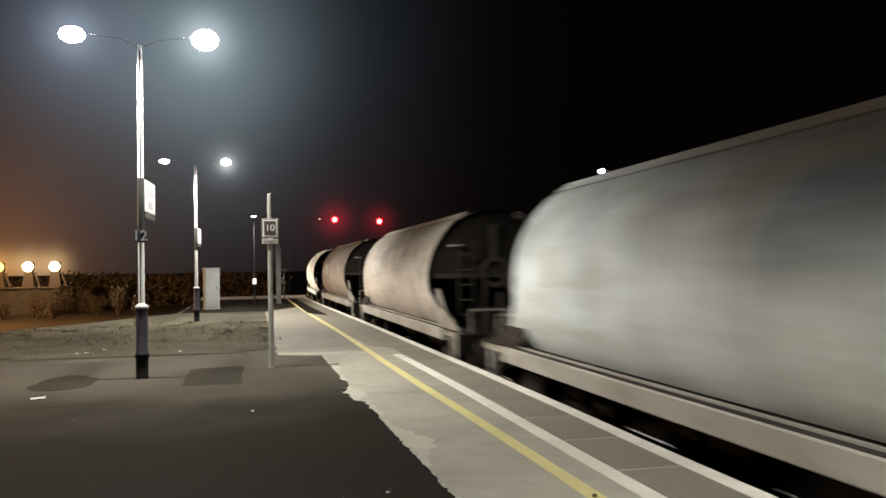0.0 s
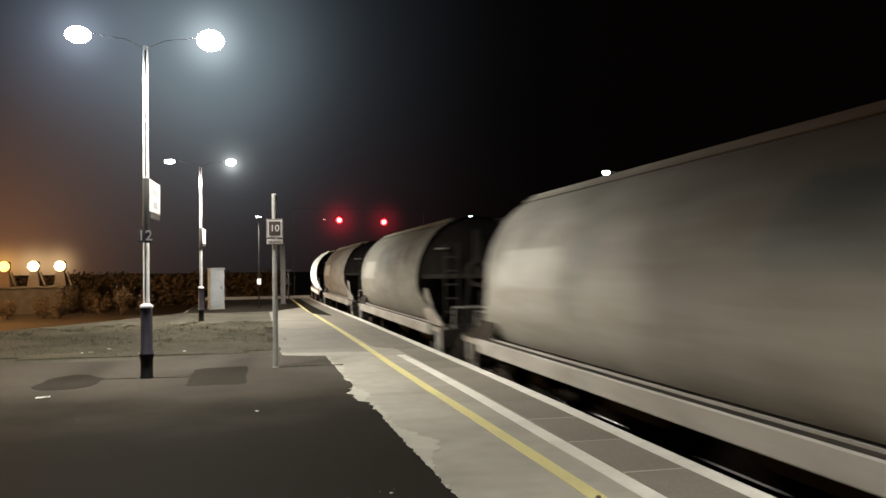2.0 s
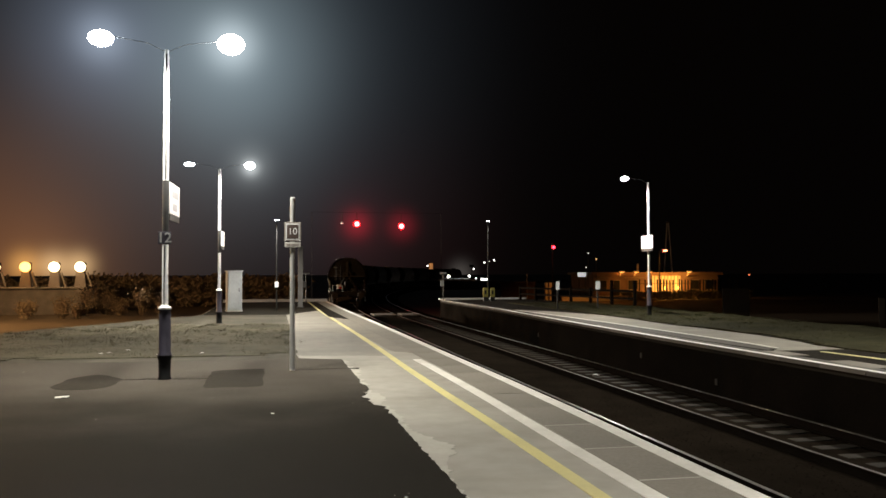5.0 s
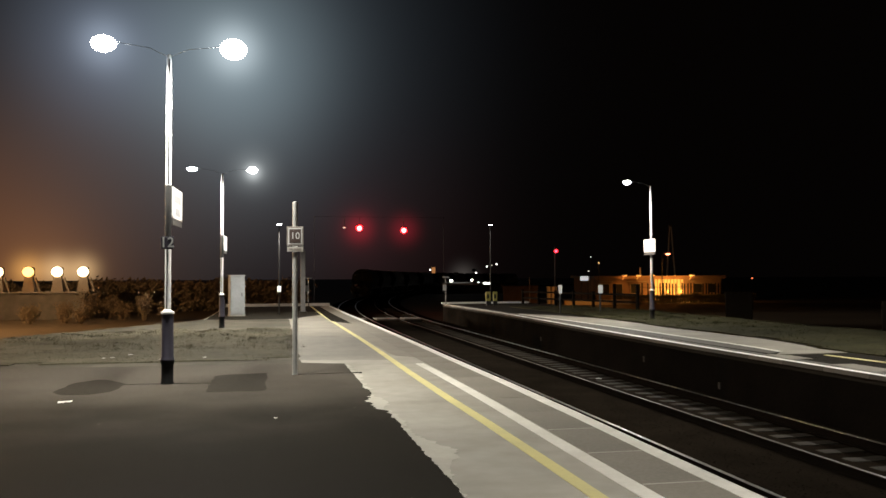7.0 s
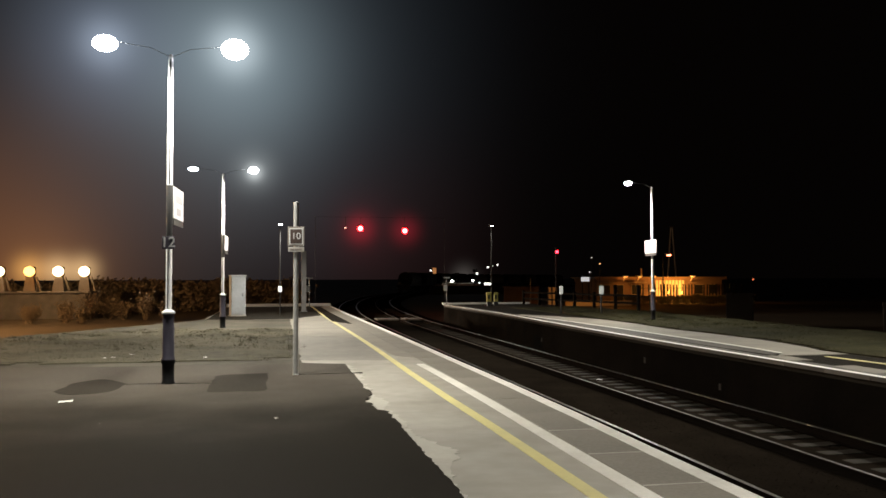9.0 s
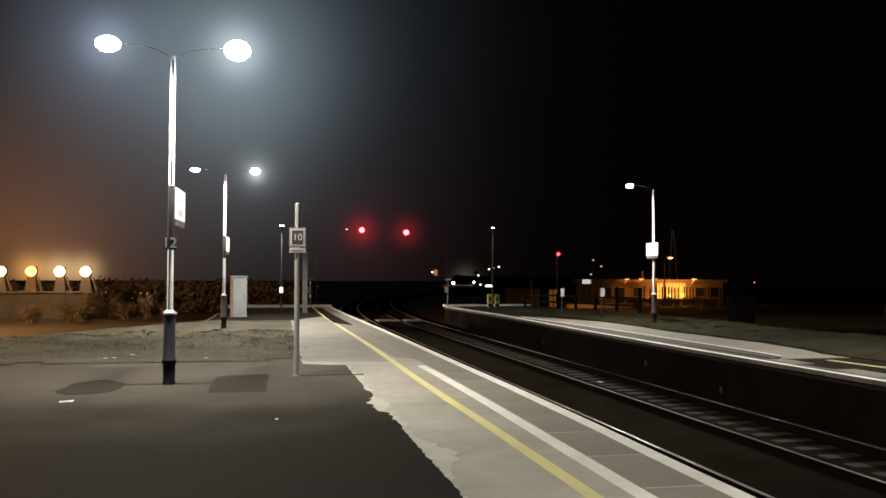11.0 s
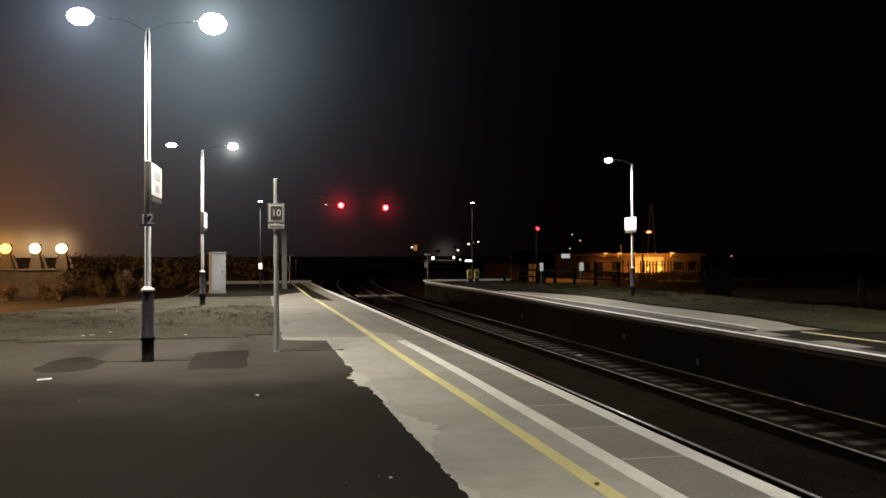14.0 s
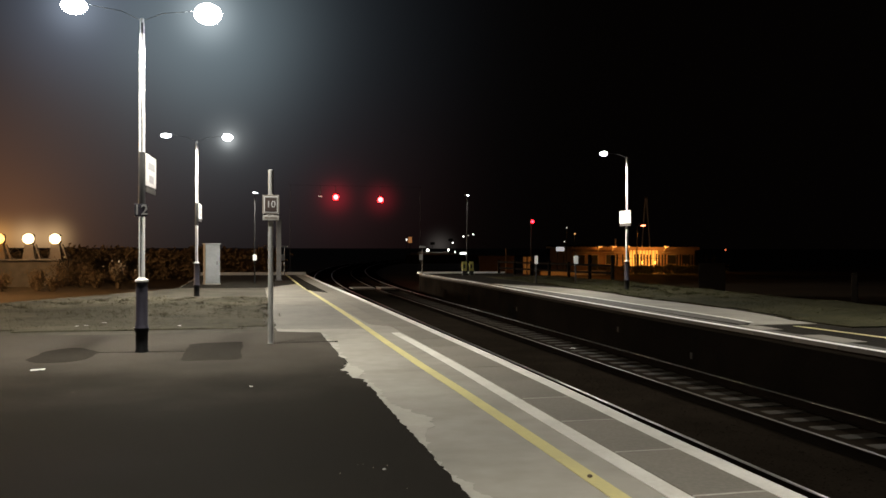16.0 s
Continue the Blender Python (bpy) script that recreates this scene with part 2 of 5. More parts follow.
    box_z = calc("MULTIPLY", ramp(sep.outputs[2], 2.22, 2.28, 0.0, 1.0), ramp(sep.outputs[2], 2.74, 2.8, 1.0, 0.0))
    colour = blend(calc("MULTIPLY", calc("MULTIPLY", box_y, box_z), 0.42), (0.36, 0.36, 0.335), colour)
    l.new(colour, b.inputs["Base Color"])
    return m


M_WAGON = wagon_material()


def lamplit_asphalt():
    """Asphalt whose colour pales unevenly with y, painting in the lamplight towards the turf."""
    m = material("lamplit_asphalt", (0.0085, 0.0073, 0.0057), (0.0180, 0.0156, 0.0122), 0.9, fine=110, coarse=0.35, bump=0.35, mix=0.6, spec=0.03)
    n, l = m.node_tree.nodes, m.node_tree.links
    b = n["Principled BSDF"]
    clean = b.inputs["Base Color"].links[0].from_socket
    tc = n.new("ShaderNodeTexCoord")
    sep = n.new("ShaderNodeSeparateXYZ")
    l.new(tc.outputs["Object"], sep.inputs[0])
    edge_noise = n.new("ShaderNodeTexNoise")
    edge_noise.inputs["Scale"].default_value, edge_noise.inputs["Detail"].default_value = 0.42, 6
    l.new(tc.outputs["Object"], edge_noise.inputs["Vector"])
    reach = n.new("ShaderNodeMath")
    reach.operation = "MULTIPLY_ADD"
    l.new(edge_noise.outputs[0], reach.inputs[0])
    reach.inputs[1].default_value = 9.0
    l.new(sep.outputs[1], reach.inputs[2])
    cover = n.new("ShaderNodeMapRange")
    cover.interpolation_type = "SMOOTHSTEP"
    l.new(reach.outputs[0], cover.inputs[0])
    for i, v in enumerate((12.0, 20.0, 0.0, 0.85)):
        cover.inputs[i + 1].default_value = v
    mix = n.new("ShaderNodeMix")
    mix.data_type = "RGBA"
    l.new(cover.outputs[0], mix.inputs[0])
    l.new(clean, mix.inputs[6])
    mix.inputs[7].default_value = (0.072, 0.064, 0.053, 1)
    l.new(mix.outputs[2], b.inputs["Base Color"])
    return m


M_ASPHALT_LAMPLIT = lamplit_asphalt()
M_WAGON_STAY = material("wagon_stay_paint", (0.30, 0.285, 0.255), (0.12, 0.11, 0.095), 0.7, fine=8, coarse=1.5, bump=0.1)
# Gear and end colours are darkened to paint in the shade at wagon ends.
M_WAGON_GEAR = material("wagon_gear_shade", (0.030, 0.0255, 0.021), (0.012, 0.010, 0.008), 0.85, fine=10, coarse=1.8, bump=0.15, spec=0.2)
M_WAGON_END = material("wagon_end_shade", (0.012, 0.0096, 0.008), (0.006, 0.005, 0.004), 0.85, fine=10, coarse=1.8, bump=0.15, spec=0.12)
M_BOGIE = material("bogie_grime", (0.028, 0.022, 0.017), (0.014, 0.011, 0.009), 0.85, fine=15, coarse=3, bump=0.3, spec=0.12)
M_DUST = material("dusty_soil", (0.036, 0.033, 0.025), (0.095, 0.087, 0.068), 0.95, fine=4, coarse=0.5, bump=0.25, spec=0.05)
M_CEMENT = material("pale_cement_smear", (0.27, 0.255, 0.22), (0.36, 0.342, 0.30), 0.85, fine=14, coarse=1.5, bump=0.1, mix=0.6)
M_SIGN_RIM = material("weathered_sign_rim", (0.085, 0.070, 0.060), (0.13, 0.115, 0.10), 0.6, fine=60, coarse=8, bump=0.05)
M_SIGN_GREY = material("weathered_sign_border", (0.27, 0.26, 0.245), (0.16, 0.15, 0.135), 0.6, fine=60, coarse=8, bump=0.05)
M_COLUMN = material("dull_column_paint", (0.085, 0.078, 0.072), (0.05, 0.045, 0.042), 0.7, fine=20, coarse=2, bump=0.05)
M_TREE_BARK = material("bark", (0.06, 0.045, 0.03), (0.1, 0.08, 0.055), 0.9, fine=20, coarse=4, bump=0.5)
M_LEAF = material("leaves", (0.05, 0.055, 0.02), (0.10, 0.09, 0.035), 0.8, fine=5, coarse=1, bump=0)
M_CONCRETE_WALL = material("stucco_wall", (0.42, 0.36, 0.28), (0.30, 0.25, 0.19), 0.85, fine=8, coarse=0.6, bump=0.1)
M_WALL_BRICK = material("dull_brick", (0.17, 0.10, 0.06), (0.10, 0.06, 0.04), 0.9, fine=9, coarse=0.7, bump=0.2)
M_YARD_BRICK = material("yard_brick", (0.060, 0.030, 0.018), (0.034, 0.018, 0.011), 0.9, fine=9, coarse=0.7, bump=0.2)
M_ROOF = material("felt_roof", (0.09, 0.085, 0.08), (0.13, 0.12, 0.11), 0.9, fine=8, coarse=0.6, bump=0.1)
M_STAND = material("dark_stand_timber", (0.055, 0.043, 0.032), (0.09, 0.072, 0.055), 0.9, fine=12, coarse=2, bump=0.2)
M_UNLIT = material("unlit_dark", (0.008, 0.0066, 0.0054), (0.013, 0.0105, 0.0085), 0.95, fine=14, coarse=1.5, bump=0.1, spec=0.0)
M_TIMBER = material("weathered_timber", (0.14, 0.11, 0.08), (0.22, 0.18, 0.14), 0.85, fine=12, coarse=2, bump=0.2)
M_SIGN_YELLOW = material("yellow_board", (0.72, 0.64, 0.16), (0.58, 0.51, 0.14), 0.5, fine=10, coarse=3, bump=0)
M_LITTER = material("paper_litter", (0.75, 0.74, 0.72), (0.6, 0.58, 0.55), 0.8, fine=20, coarse=5, bump=0.1)
M_RED_LENS = material("red_lens", (0.30, 0.012, 0.012), (0.22, 0.01, 0.01), 0.15, fine=10, coarse=3, bump=0)
M_LENS = glow_material("lit_lamp_lens", (0.90, 0.96, 1.0), 45)
M_LENS_DIM = glow_material("lit_lamp_lens_small", (0.92, 0.96, 1.0), 14)
M_LENS_WARM = glow_material("lit_flood_lens", (1.0, 0.74, 0.40), 5)
M_LENS_SODIUM = glow_material("lit_sodium_lens", (1.0, 0.52, 0.14), 2.6)
M_SIGNAL = glow_material("lit_red_signal", (1.0, 0.30, 0.34), 2.8)
M_SIGNAL_HALO = glow_material("lit_red_halo", (1.0, 0.003, 0.016), 0.22)
M_SIGNAL_FAR = glow_material("lit_red_signal_far", (1.0, 0.05, 0.10), 4)


# ---------------------------------------------------------------- mesh tools
def box(bm, lo, hi, bevel=0.0):
    m = Matrix.Translation([(a + b) / 2 for a, b in zip(lo, hi)]) @ Matrix.Diagonal([abs(b - a) for a, b in zip(lo, hi)] + [1])
    r = bmesh.ops.create_cube(bm, size=1, matrix=m)
    if bevel:
        edges = list({e for v in r["verts"] for e in v.link_edges})
        bmesh.ops.bevel(bm, geom=edges, offset=bevel, segments=2, affect="EDGES", profile=0.5)


def rod(bm, a, b, r0, r1=None, seg=10):
    a, b = Vector(a), Vector(b)
    d = b - a
    m = Matrix.Translation((a + b) / 2) @ d.to_track_quat("Z", "Y").to_matrix().to_4x4()
    bmesh.ops.create_cone(bm, cap_ends=True, segments=seg, radius1=r0, radius2=r0 if r1 is None else r1, depth=d.length, matrix=m)


def beam(bm, a, b, w, h):
    """A bar of rectangular section from a to b; h is upright for a level bar."""
    a, b = Vector(a), Vector(b)
    d = b - a
    m = Matrix.Translation((a + b) / 2) @ d.to_track_quat("Y", "Z").to_matrix().to_4x4() @ Matrix.Diagonal((w, d.length, h, 1))
    bmesh.ops.create_cube(bm, size=1, matrix=m)


def lathe(bm, profile, seg=20, at=(0, 0)):
    """Rings of (radius, height) about an upright axis."""
    rings = []
    for r, z in profile:
        rings.append([bm.verts.new((at[0] + r * math.cos(2 * math.pi * i / seg), at[1] + r * math.sin(2 * math.pi * i / seg), z)) for i in range(seg)])
    for p, q in zip(rings, rings[1:]):
        for i in range(seg):
            bm.faces.new((p[i], p[(i + 1) % seg], q[(i + 1) % seg], q[i]))
    bm.faces.new(rings[0][::-1])
    bm.faces.new(rings[-1])


def slab(bm, outline, z0, z1):
    """An upright prism over a plan outline, counter-clockwise."""
    low = [bm.verts.new((x, y, z0)) for x, y in outline]
    high = [bm.verts.new((x, y, z1)) for x, y in outline]
    bm.faces.new(high)
    bm.faces.new(low[::-1])
    for i in range(len(outline)):
        j = (i + 1) % len(outline)
        bm.faces.new((low[i], low[j], high[j], high[i]))


def bm_prism(bm, section, y0, y1):
    """A section in x and z, drawn out along y."""
    a = [bm.verts.new((x, y0, z)) for x, z in section]
    b = [bm.verts.new((x, y1, z)) for x, z in section]
    bm.faces.new(a)
    bm.faces.new(b[::-1])
    for i in range(len(section)):
        j = (i + 1) % len(section)
        bm.faces.new((a[i], b[i], b[j], a[j]))


def ribbon(bm, left, right, z0, z1):
    """A strip between two rows of plan points of one length, with thickness."""
    rows = [[bm.verts.new((x, y, z)) for x, y in line] for line, z in ((left, z0), (right, z0), (right, z1), (left, z1))]
    n = len(left)
    for i in range(n - 1):
        for k in range(4):
            p, q = rows[k], rows[(k + 1) % 4]
            bm.faces.new((p[i], q[i], q[i + 1], p[i + 1]))
    bm.faces.new([r[0] for r in rows][::-1])
    bm.faces.new([r[-1] for r in rows])


def finish(name, bm, mat, smooth=False):
    bmesh.ops.recalc_face_normals(bm, faces=bm.faces[:])
    me = bpy.data.meshes.new(name)
    bm.to_mesh(me)
    bm.free()
    me.materials.append(mat)
    if smooth:
        me.shade_smooth()
        me.set_sharp_from_angle(angle=radians(38))
    return me


def part(name, bm, mat, parent, label="", smooth=False):
    ob = new(name, finish(name, bm, mat, smooth))
    ob.parent = parent
    return tagged(ob, label) if label else ob


def thing(name, place, label, category, group="", kind="", turn=0):
    ob = new(name)
    ob.empty_display_size = 0.1
    ob.matrix_basis = pose(*place, 0, 0, turn)
    return tagged(ob, label, category, group, kind)


def structure(name, bm, mat, label, category, smooth=False, kind="structure"):
    return tagged(new(name, finish(name, bm, mat, smooth)), label, category, "", kind)


def lettering(text, size, mat, parent, place, turn=(90, 0, 0), name="numeral", bold=0.0):
    cu = bpy.data.curves.new(name, "FONT")
    cu.body, cu.size, cu.extrude, cu.align_x, cu.align_y = text, size, 0.002, "CENTER", "CENTER"
    cu.offset = bold
    tmp = bpy.data.objects.new(name, cu)
    scene.collection.objects.link(tmp)
    me = bpy.data.meshes.new_from_object(tmp.evaluated_get(bpy.context.evaluated_depsgraph_get()))
    bpy.data.objects.remove(tmp)
    bpy.data.curves.remove(cu)
    me.materials.clear()
    me.materials.append(mat)
    ob = new(name, me)
    ob.parent = parent
    ob.matrix_basis = pose(*place, *turn)
    return ob


def along(points, y):
    """x of a plan line at y."""
    for (x0, y0), (x1, y1) in zip(points, points[1:]):
        if y0 <= y <= y1:
            return x0 + (x1 - x0) * (y - y0) / (y1 - y0)
    return points[0][0] if y < points[0][1] else points[-1][0]


# ---------------------------------------------------------------- the line of the tracks
RAIL_Z = -0.915
NEAR_X, FAR_X = 4.94, 8.22
BEND_Y, BEND_R, BEND_END = 43.5, 340.0, 0.62


def track(s, off=0.0):
    """Plan place and heading (radians to the right) at s metres along the near track's line, off metres to the right."""
    if s <= BEND_Y:
        return NEAR_X + off, s, 0.0
    a = min((s - BEND_Y) / BEND_R, BEND_END)
    x, y = NEAR_X + BEND_R * (1 - math.cos(a)), BEND_Y + BEND_R * math.sin(a)
    rest = s - BEND_Y - a * BEND_R
    x, y = x + rest * math.sin(a), y + rest * math.cos(a)
    return x + off * math.cos(a), y - off * math.sin(a), a


def line_of(off, s0, s1, step):
    n = int((s1 - s0) / step) + 1
    return [track(s0 + i * step, off)[:2] for i in range(n)]


# ---------------------------------------------------------------- ground and track bed
bm = bmesh.new()
slab(bm, [(-2500, -2500), (2500, -2500), (2500, 2500), (-2500, 2500)], -1.75, -1.25)
structure("ground", bm, M_GROUND, "dark bare earth beyond the platforms", "ground")

bm = bmesh.new()
ribbon(bm, line_of(-1.75, -60, 400, 3.0), line_of(5.2, -60, 400, 3.0), -1.3, -1.115)
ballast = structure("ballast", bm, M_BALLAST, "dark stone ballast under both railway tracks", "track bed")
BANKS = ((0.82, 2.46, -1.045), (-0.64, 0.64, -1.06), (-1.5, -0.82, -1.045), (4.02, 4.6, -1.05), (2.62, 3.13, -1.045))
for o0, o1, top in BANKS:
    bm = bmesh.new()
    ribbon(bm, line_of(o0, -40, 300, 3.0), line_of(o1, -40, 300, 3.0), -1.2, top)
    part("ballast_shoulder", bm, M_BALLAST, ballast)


def rail(parent, off, head):
    prof = [(-0.07, -0.159), (0.07, -0.159), (0.07, -0.147), (0.012, -0.125), (0.012, -0.045), (0.036, -0.035), (0.036, -0.006)]
    prof = prof + [(-0.036, -0.006), (-0.036, -0.035), (-0.012, -0.045), (-0.012, -0.125), (-0.07, -0.147)]
    s_list = [-40 + 4 * i for i in range(90)]
    bm = bmesh.new()
    rings = []
    for s in s_list:
        ring = []
        for dx, dz in prof:
            x, y, _ = track(s, off + dx)
            ring.append(bm.verts.new((x, y, RAIL_Z + dz)))
        rings.append(ring)
    for p, q in zip(rings, rings[1:]):
        for i in range(len(prof)):
            j = (i + 1) % len(prof)
            bm.faces.new((p[i], p[j], q[j], q[i]))
    r = part("rail", bm, M_RAIL, parent)
    bm = bmesh.new()
    crown = [(0.033, -0.012), (0.031, -0.005), (0.024, -0.0015), (0.010, 0.0), (-0.010, 0.0), (-0.024, -0.0015), (-0.031, -0.005), (-0.033, -0.012)]
    rings = [[bm.verts.new((*track(s, off + dx)[:2], RAIL_Z + dz)) for dx, dz in crown] for s in s_list]
    for p, q in zip(rings, rings[1:]):
        for i in range(len(crown) - 1):
            bm.faces.new((p[i], p[i + 1], q[i + 1], q[i]))
    part("railhead", bm, head, r, "steel running surface of the rail", True)


def sleeper_mesh():
    bm = bmesh.new()
    w = 0.13
    prof = [(-1.25, 0.0), (-0.45, -0.03), (0.45, -0.03), (1.25, 0.0)]
    for (x0, z0), (x1, z1) in zip(prof, prof[1:]):
        a = [bm.verts.new((x, y, z)) for x, y, z in ((x0, -w, z0), (x1, -w, z1), (x1, w, z1), (x0, w, z0))]
        b = [bm.verts.new((x, y * 1.15, -0.2)) for x, y in ((x0, -w), (x1, -w), (x1, w), (x0, w))]
        bm.faces.new(a)
        for i in range(4):
            j = (i + 1) % 4
            bm.faces.new((b[i], b[j], a[j], a[i]))
    return finish("sleeper", bm, M_SLEEPER)


SLEEPER = sleeper_mesh()


def railway_track(name, off, label):
    t = thing(name, (0, 0, 0), label, "railway track", kind="structure")
    for d in (-0.735, 0.735):
        rail(t, off + d, M_RAILHEAD_UNLIT if off and d < 0 else M_RAILHEAD)
    for i in range(135):
        s = -6 + 0.607 * i
        x, y, a = track(s, off)
        ob = new("sleeper", SLEEPER)
        ob.parent = t
        ob.matrix_basis = pose(x + random.uniform(-0.02, 0.02), y, RAIL_Z - 0.16 + random.uniform(-0.008, 0.008), 0, 0, -math.degrees(a) + random.uniform(-0.6, 0.6))


# ---------------------------------------------------------------- near platform
EDGE = [(3.46, -40), (3.46, 6.5), (3.50, 9), (3.51, 12), (3.48, 16), (3.44, 22), (3.40, 27), (3.32, 33), (3.25, 39), (3.22, 49.4)]
YELLOW = [(2.315, -40), (2.315, 7), (2.305, 9), (2.275, 11), (2.255, 14), (2.26, 18), (2.24, 22), (2.17, 28), (2.09, 34), (2.06, 49.2)]
BACK = [(-9, -40), (-9, 20), (-6.9, 25.7), (-5.85, 27.7), (-4.6, 30.1), (-2.7, 34), (-2.7, 49.4)]


def strip(line, x0, x1, y0, y1, step=1.0):
    n = max(1, int((y1 - y0) / step))
    ys = [y0 + (y1 - y0) * i / n for i in range(n + 1)]
    return [(along(line, y) + x0, y) for y in ys], [(along(line, y) + x1, y) for y in ys]


bm = bmesh.new()
slab(bm, EDGE + BACK[::-1], -0.16, 0.0)
near = structure("platform_near", bm, M_CONCRETE, "worn pale concrete platform surface beside the track", "platform")
bm = bmesh.new()
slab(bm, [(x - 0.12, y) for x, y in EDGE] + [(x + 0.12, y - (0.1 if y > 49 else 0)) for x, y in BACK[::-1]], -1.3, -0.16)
part("platform_wall", bm, M_SHADE_BLACK, near, "brick platform wall, near-black to stand in for shade")

JAG = [(1.42, -40), (1.40, 3.0), (1.37, 5.26), (1.36, 6.46), (1.35, 7.97), (1.34, 9.2), (1.33, 10.05), (1.20, 10.25), (1.22, 10.7), (1.17, 10.95), (1.24, 11.2), (1.31, 11.65), (1.30, 12.5), (1.30, 13.7), (1.29, 15.78)]
bm = bmesh.new()
rag = []
y = -8.0
while y < 15.7:
    rough_edge = 0.035 if 9.0 < y < 12.5 else 0.018
    rag.append((along(JAG, y) + 0.6 * rough_edge * noise.noise((y * 2.3, 0, 7)) + random.uniform(-rough_edge, rough_edge) * 0.8, y))
    y += random.uniform(0.03, 0.12)
rag = [(1.42, -40)] + rag + [(1.29, 15.78), (0.95, 15.9), (0.57, 16.09)] + [(0.4 - 0.1 * i, 16.25 + min(0.5, 0.05 * i) + 0.45 * noise.noise((i * 0.13, 0, 5)) + 0.2 * noise.noise((i * 0.45, 4, 5)) + random.uniform(-0.05, 0.05)) for i in range(93)] + [(-8.99, 17.0), (-8.99, -40)]
slab(bm, rag, -0.05, 0.009)
structure("asphalt_surface", bm, M_ASPHALT_LAMPLIT, "dark asphalt with a ragged broken edge", "pavement")
bm = bmesh.new()
slab(bm, [(-0.95 + 0.02 * math.sin(9 * k), 12.4 + 0.3 * k) for k in range(7)][::-1] + [(-0.93, 12.29), (-0.89, 12.24), (-0.7, 12.22), (-0.5, 12.25), (-0.3, 12.19), (-0.17, 12.21), (-0.12, 12.3)] + [(-0.115 + 0.018 * math.sin(5 * k + 1), 12.5 + 0.3 * k) for k in range(7)] + [(-0.10, 14.42), (-0.14, 14.49), (-0.3, 14.48), (-0.5, 14.43), (-0.7, 14.42), (-0.86, 14.36)], 0.0, 0.0105)
structure("asphalt_patch", bm, M_ASPHALT_DARK, "darker square repair patch in the asphalt", "pavement")
bm = bmesh.new()
slab(bm, [(-2.65 + 0.42 * math.cos(a * 0.3) * (1 + 0.12 * math.sin(a * 1.7)), 13.2 + 0.9 * math.sin(a * 0.3) * (1 + 0.1 * math.cos(a))) for a in range(21)], 0.0, 0.012)
structure("asphalt_patch_round", bm, M_ASPHALT_DARK, "darker rounded repair patch in the asphalt", "pavement")

def ragged(x0, y0, x1, y1, n, amount):
    return [(x0 + (x1 - x0) * i / n + random.uniform(-amount, amount) * (0 < i < n), y0 + (y1 - y0) * i / n + random.uniform(-amount, amount) * (0 < i < n)) for i in range(n + 1)]


# pale cement smeared along the broken edge
bm = bmesh.new()
smear_in, smear_out = [], []
y = 2.0
while y < 15.6:
    n1, n2 = noise.noise((y * 0.9, 3.0, 0)), noise.noise((y * 5.0, 8.0, 0))
    wide = max(0.012, 0.06 + 0.15 * n1 + 0.09 * n2 + 0.05 * noise.noise((y * 14.0, 1.0, 0)) + (0.26 * math.exp(-((y - 7.6) / 0.45) ** 2)) + (0.16 * math.exp(-((y - 10.9) / 0.5) ** 2)))
    smear_in.append((along(JAG, y) - 0.05, y))
    smear_out.append((along(JAG, y) + wide + random.uniform(-0.02, 0.02), y))
    y += random.uniform(0.025, 0.06)
ribbon(bm, smear_in, smear_out, -0.01, 0.003)
structure("cement_smear", bm, M_CEMENT, "pale cement smeared beside the broken asphalt edge", "pavement")
# Thin dark strips painted as shadows at the sign's and lamp post's feet.
bm = bmesh.new()
top = ragged(0.36, 14.13, 1.46, 14.20, 16, 0.012)
ribbon(bm, top, [(x, y + 0.035 + 0.02 * math.sin(9 * x)) for x, y in top], -0.01, 0.0115)
top = ragged(-2.25, 13.42, -0.93, 13.27, 16, 0.012)
ribbon(bm, top, [(x, y + 0.03 + 0.02 * math.sin(7 * x)) for x, y in top], -0.01, 0.0115)
structure("asphalt_crack", bm, M_SHADE_BLACK, "thin dark strips painted as post shadows on the asphalt", "pavement")

bm = bmesh.new()
slab(bm, ragged(0.42, 16.75, 2.19, 16.35, 14, 0.04) + [(2.17, 22.0), (2.11, 28.0), (2.04, 34.0), (2.0, 36.8), (0.6, 33.5), (0.5, 24.0)], -0.02, 0.0025)
structure("concrete_bay", bm, M_CONCRETE_MID, "older greyer concrete bay of the platform", "pavement")
bm = bmesh.new()
slab(bm, ragged(0.5, 24.2, 2.2, 22.6, 18, 0.12) + [(2.08, 28.0), (1.99, 36.9)] + ragged(1.99, 36.9, 0.93, 34.6, 8, 0.08)[1:] + [(0.6, 33.6), (0.55, 30.0)], -0.02, 0.004)
structure("old_concrete", bm, M_CONCRETE_OLD, "older darker concrete towards the platform end", "pavement")
bm = bmesh.new()
slab(bm, [(-2.66, 34.05)] + ragged(0.6, 33.7, 2.0, 37.0, 10, 0.08) + [(2.03, 49.15), (-2.66, 49.15)], -0.02, 0.006)
structure("end_asphalt", bm, M_ASPHALT, "near-black surface at the platform end", "pavement")
bm = bmesh.new()
slab(bm, ragged(2.1, 31.4, 2.80, 29.2, 6, 0.05) + [(2.80, 32.4), (2.72, 39.0), (2.72, 49.15), (2.14, 49.15), (2.10, 34.0)], -0.02, 0.0075)
structure("end_asphalt_strip", bm, M_ASPHALT, "dark strip beside the yellow line", "pavement")
bm = bmesh.new()
slab(bm, ragged(2.46, 17.2, 2.88, 16.6, 6, 0.05) + [(2.89, 26.0), (2.80, 32.4), (2.72, 39.0), (2.72, 49.15), (2.14, 49.15), (2.10, 34.0), (2.19, 28.0), (2.32, 22.5), (2.40, 18.0)], -0.02, 0.0045)
structure("dark_strip", bm, M_COPING, "darker worn strip between yellow line and coping", "pavement")

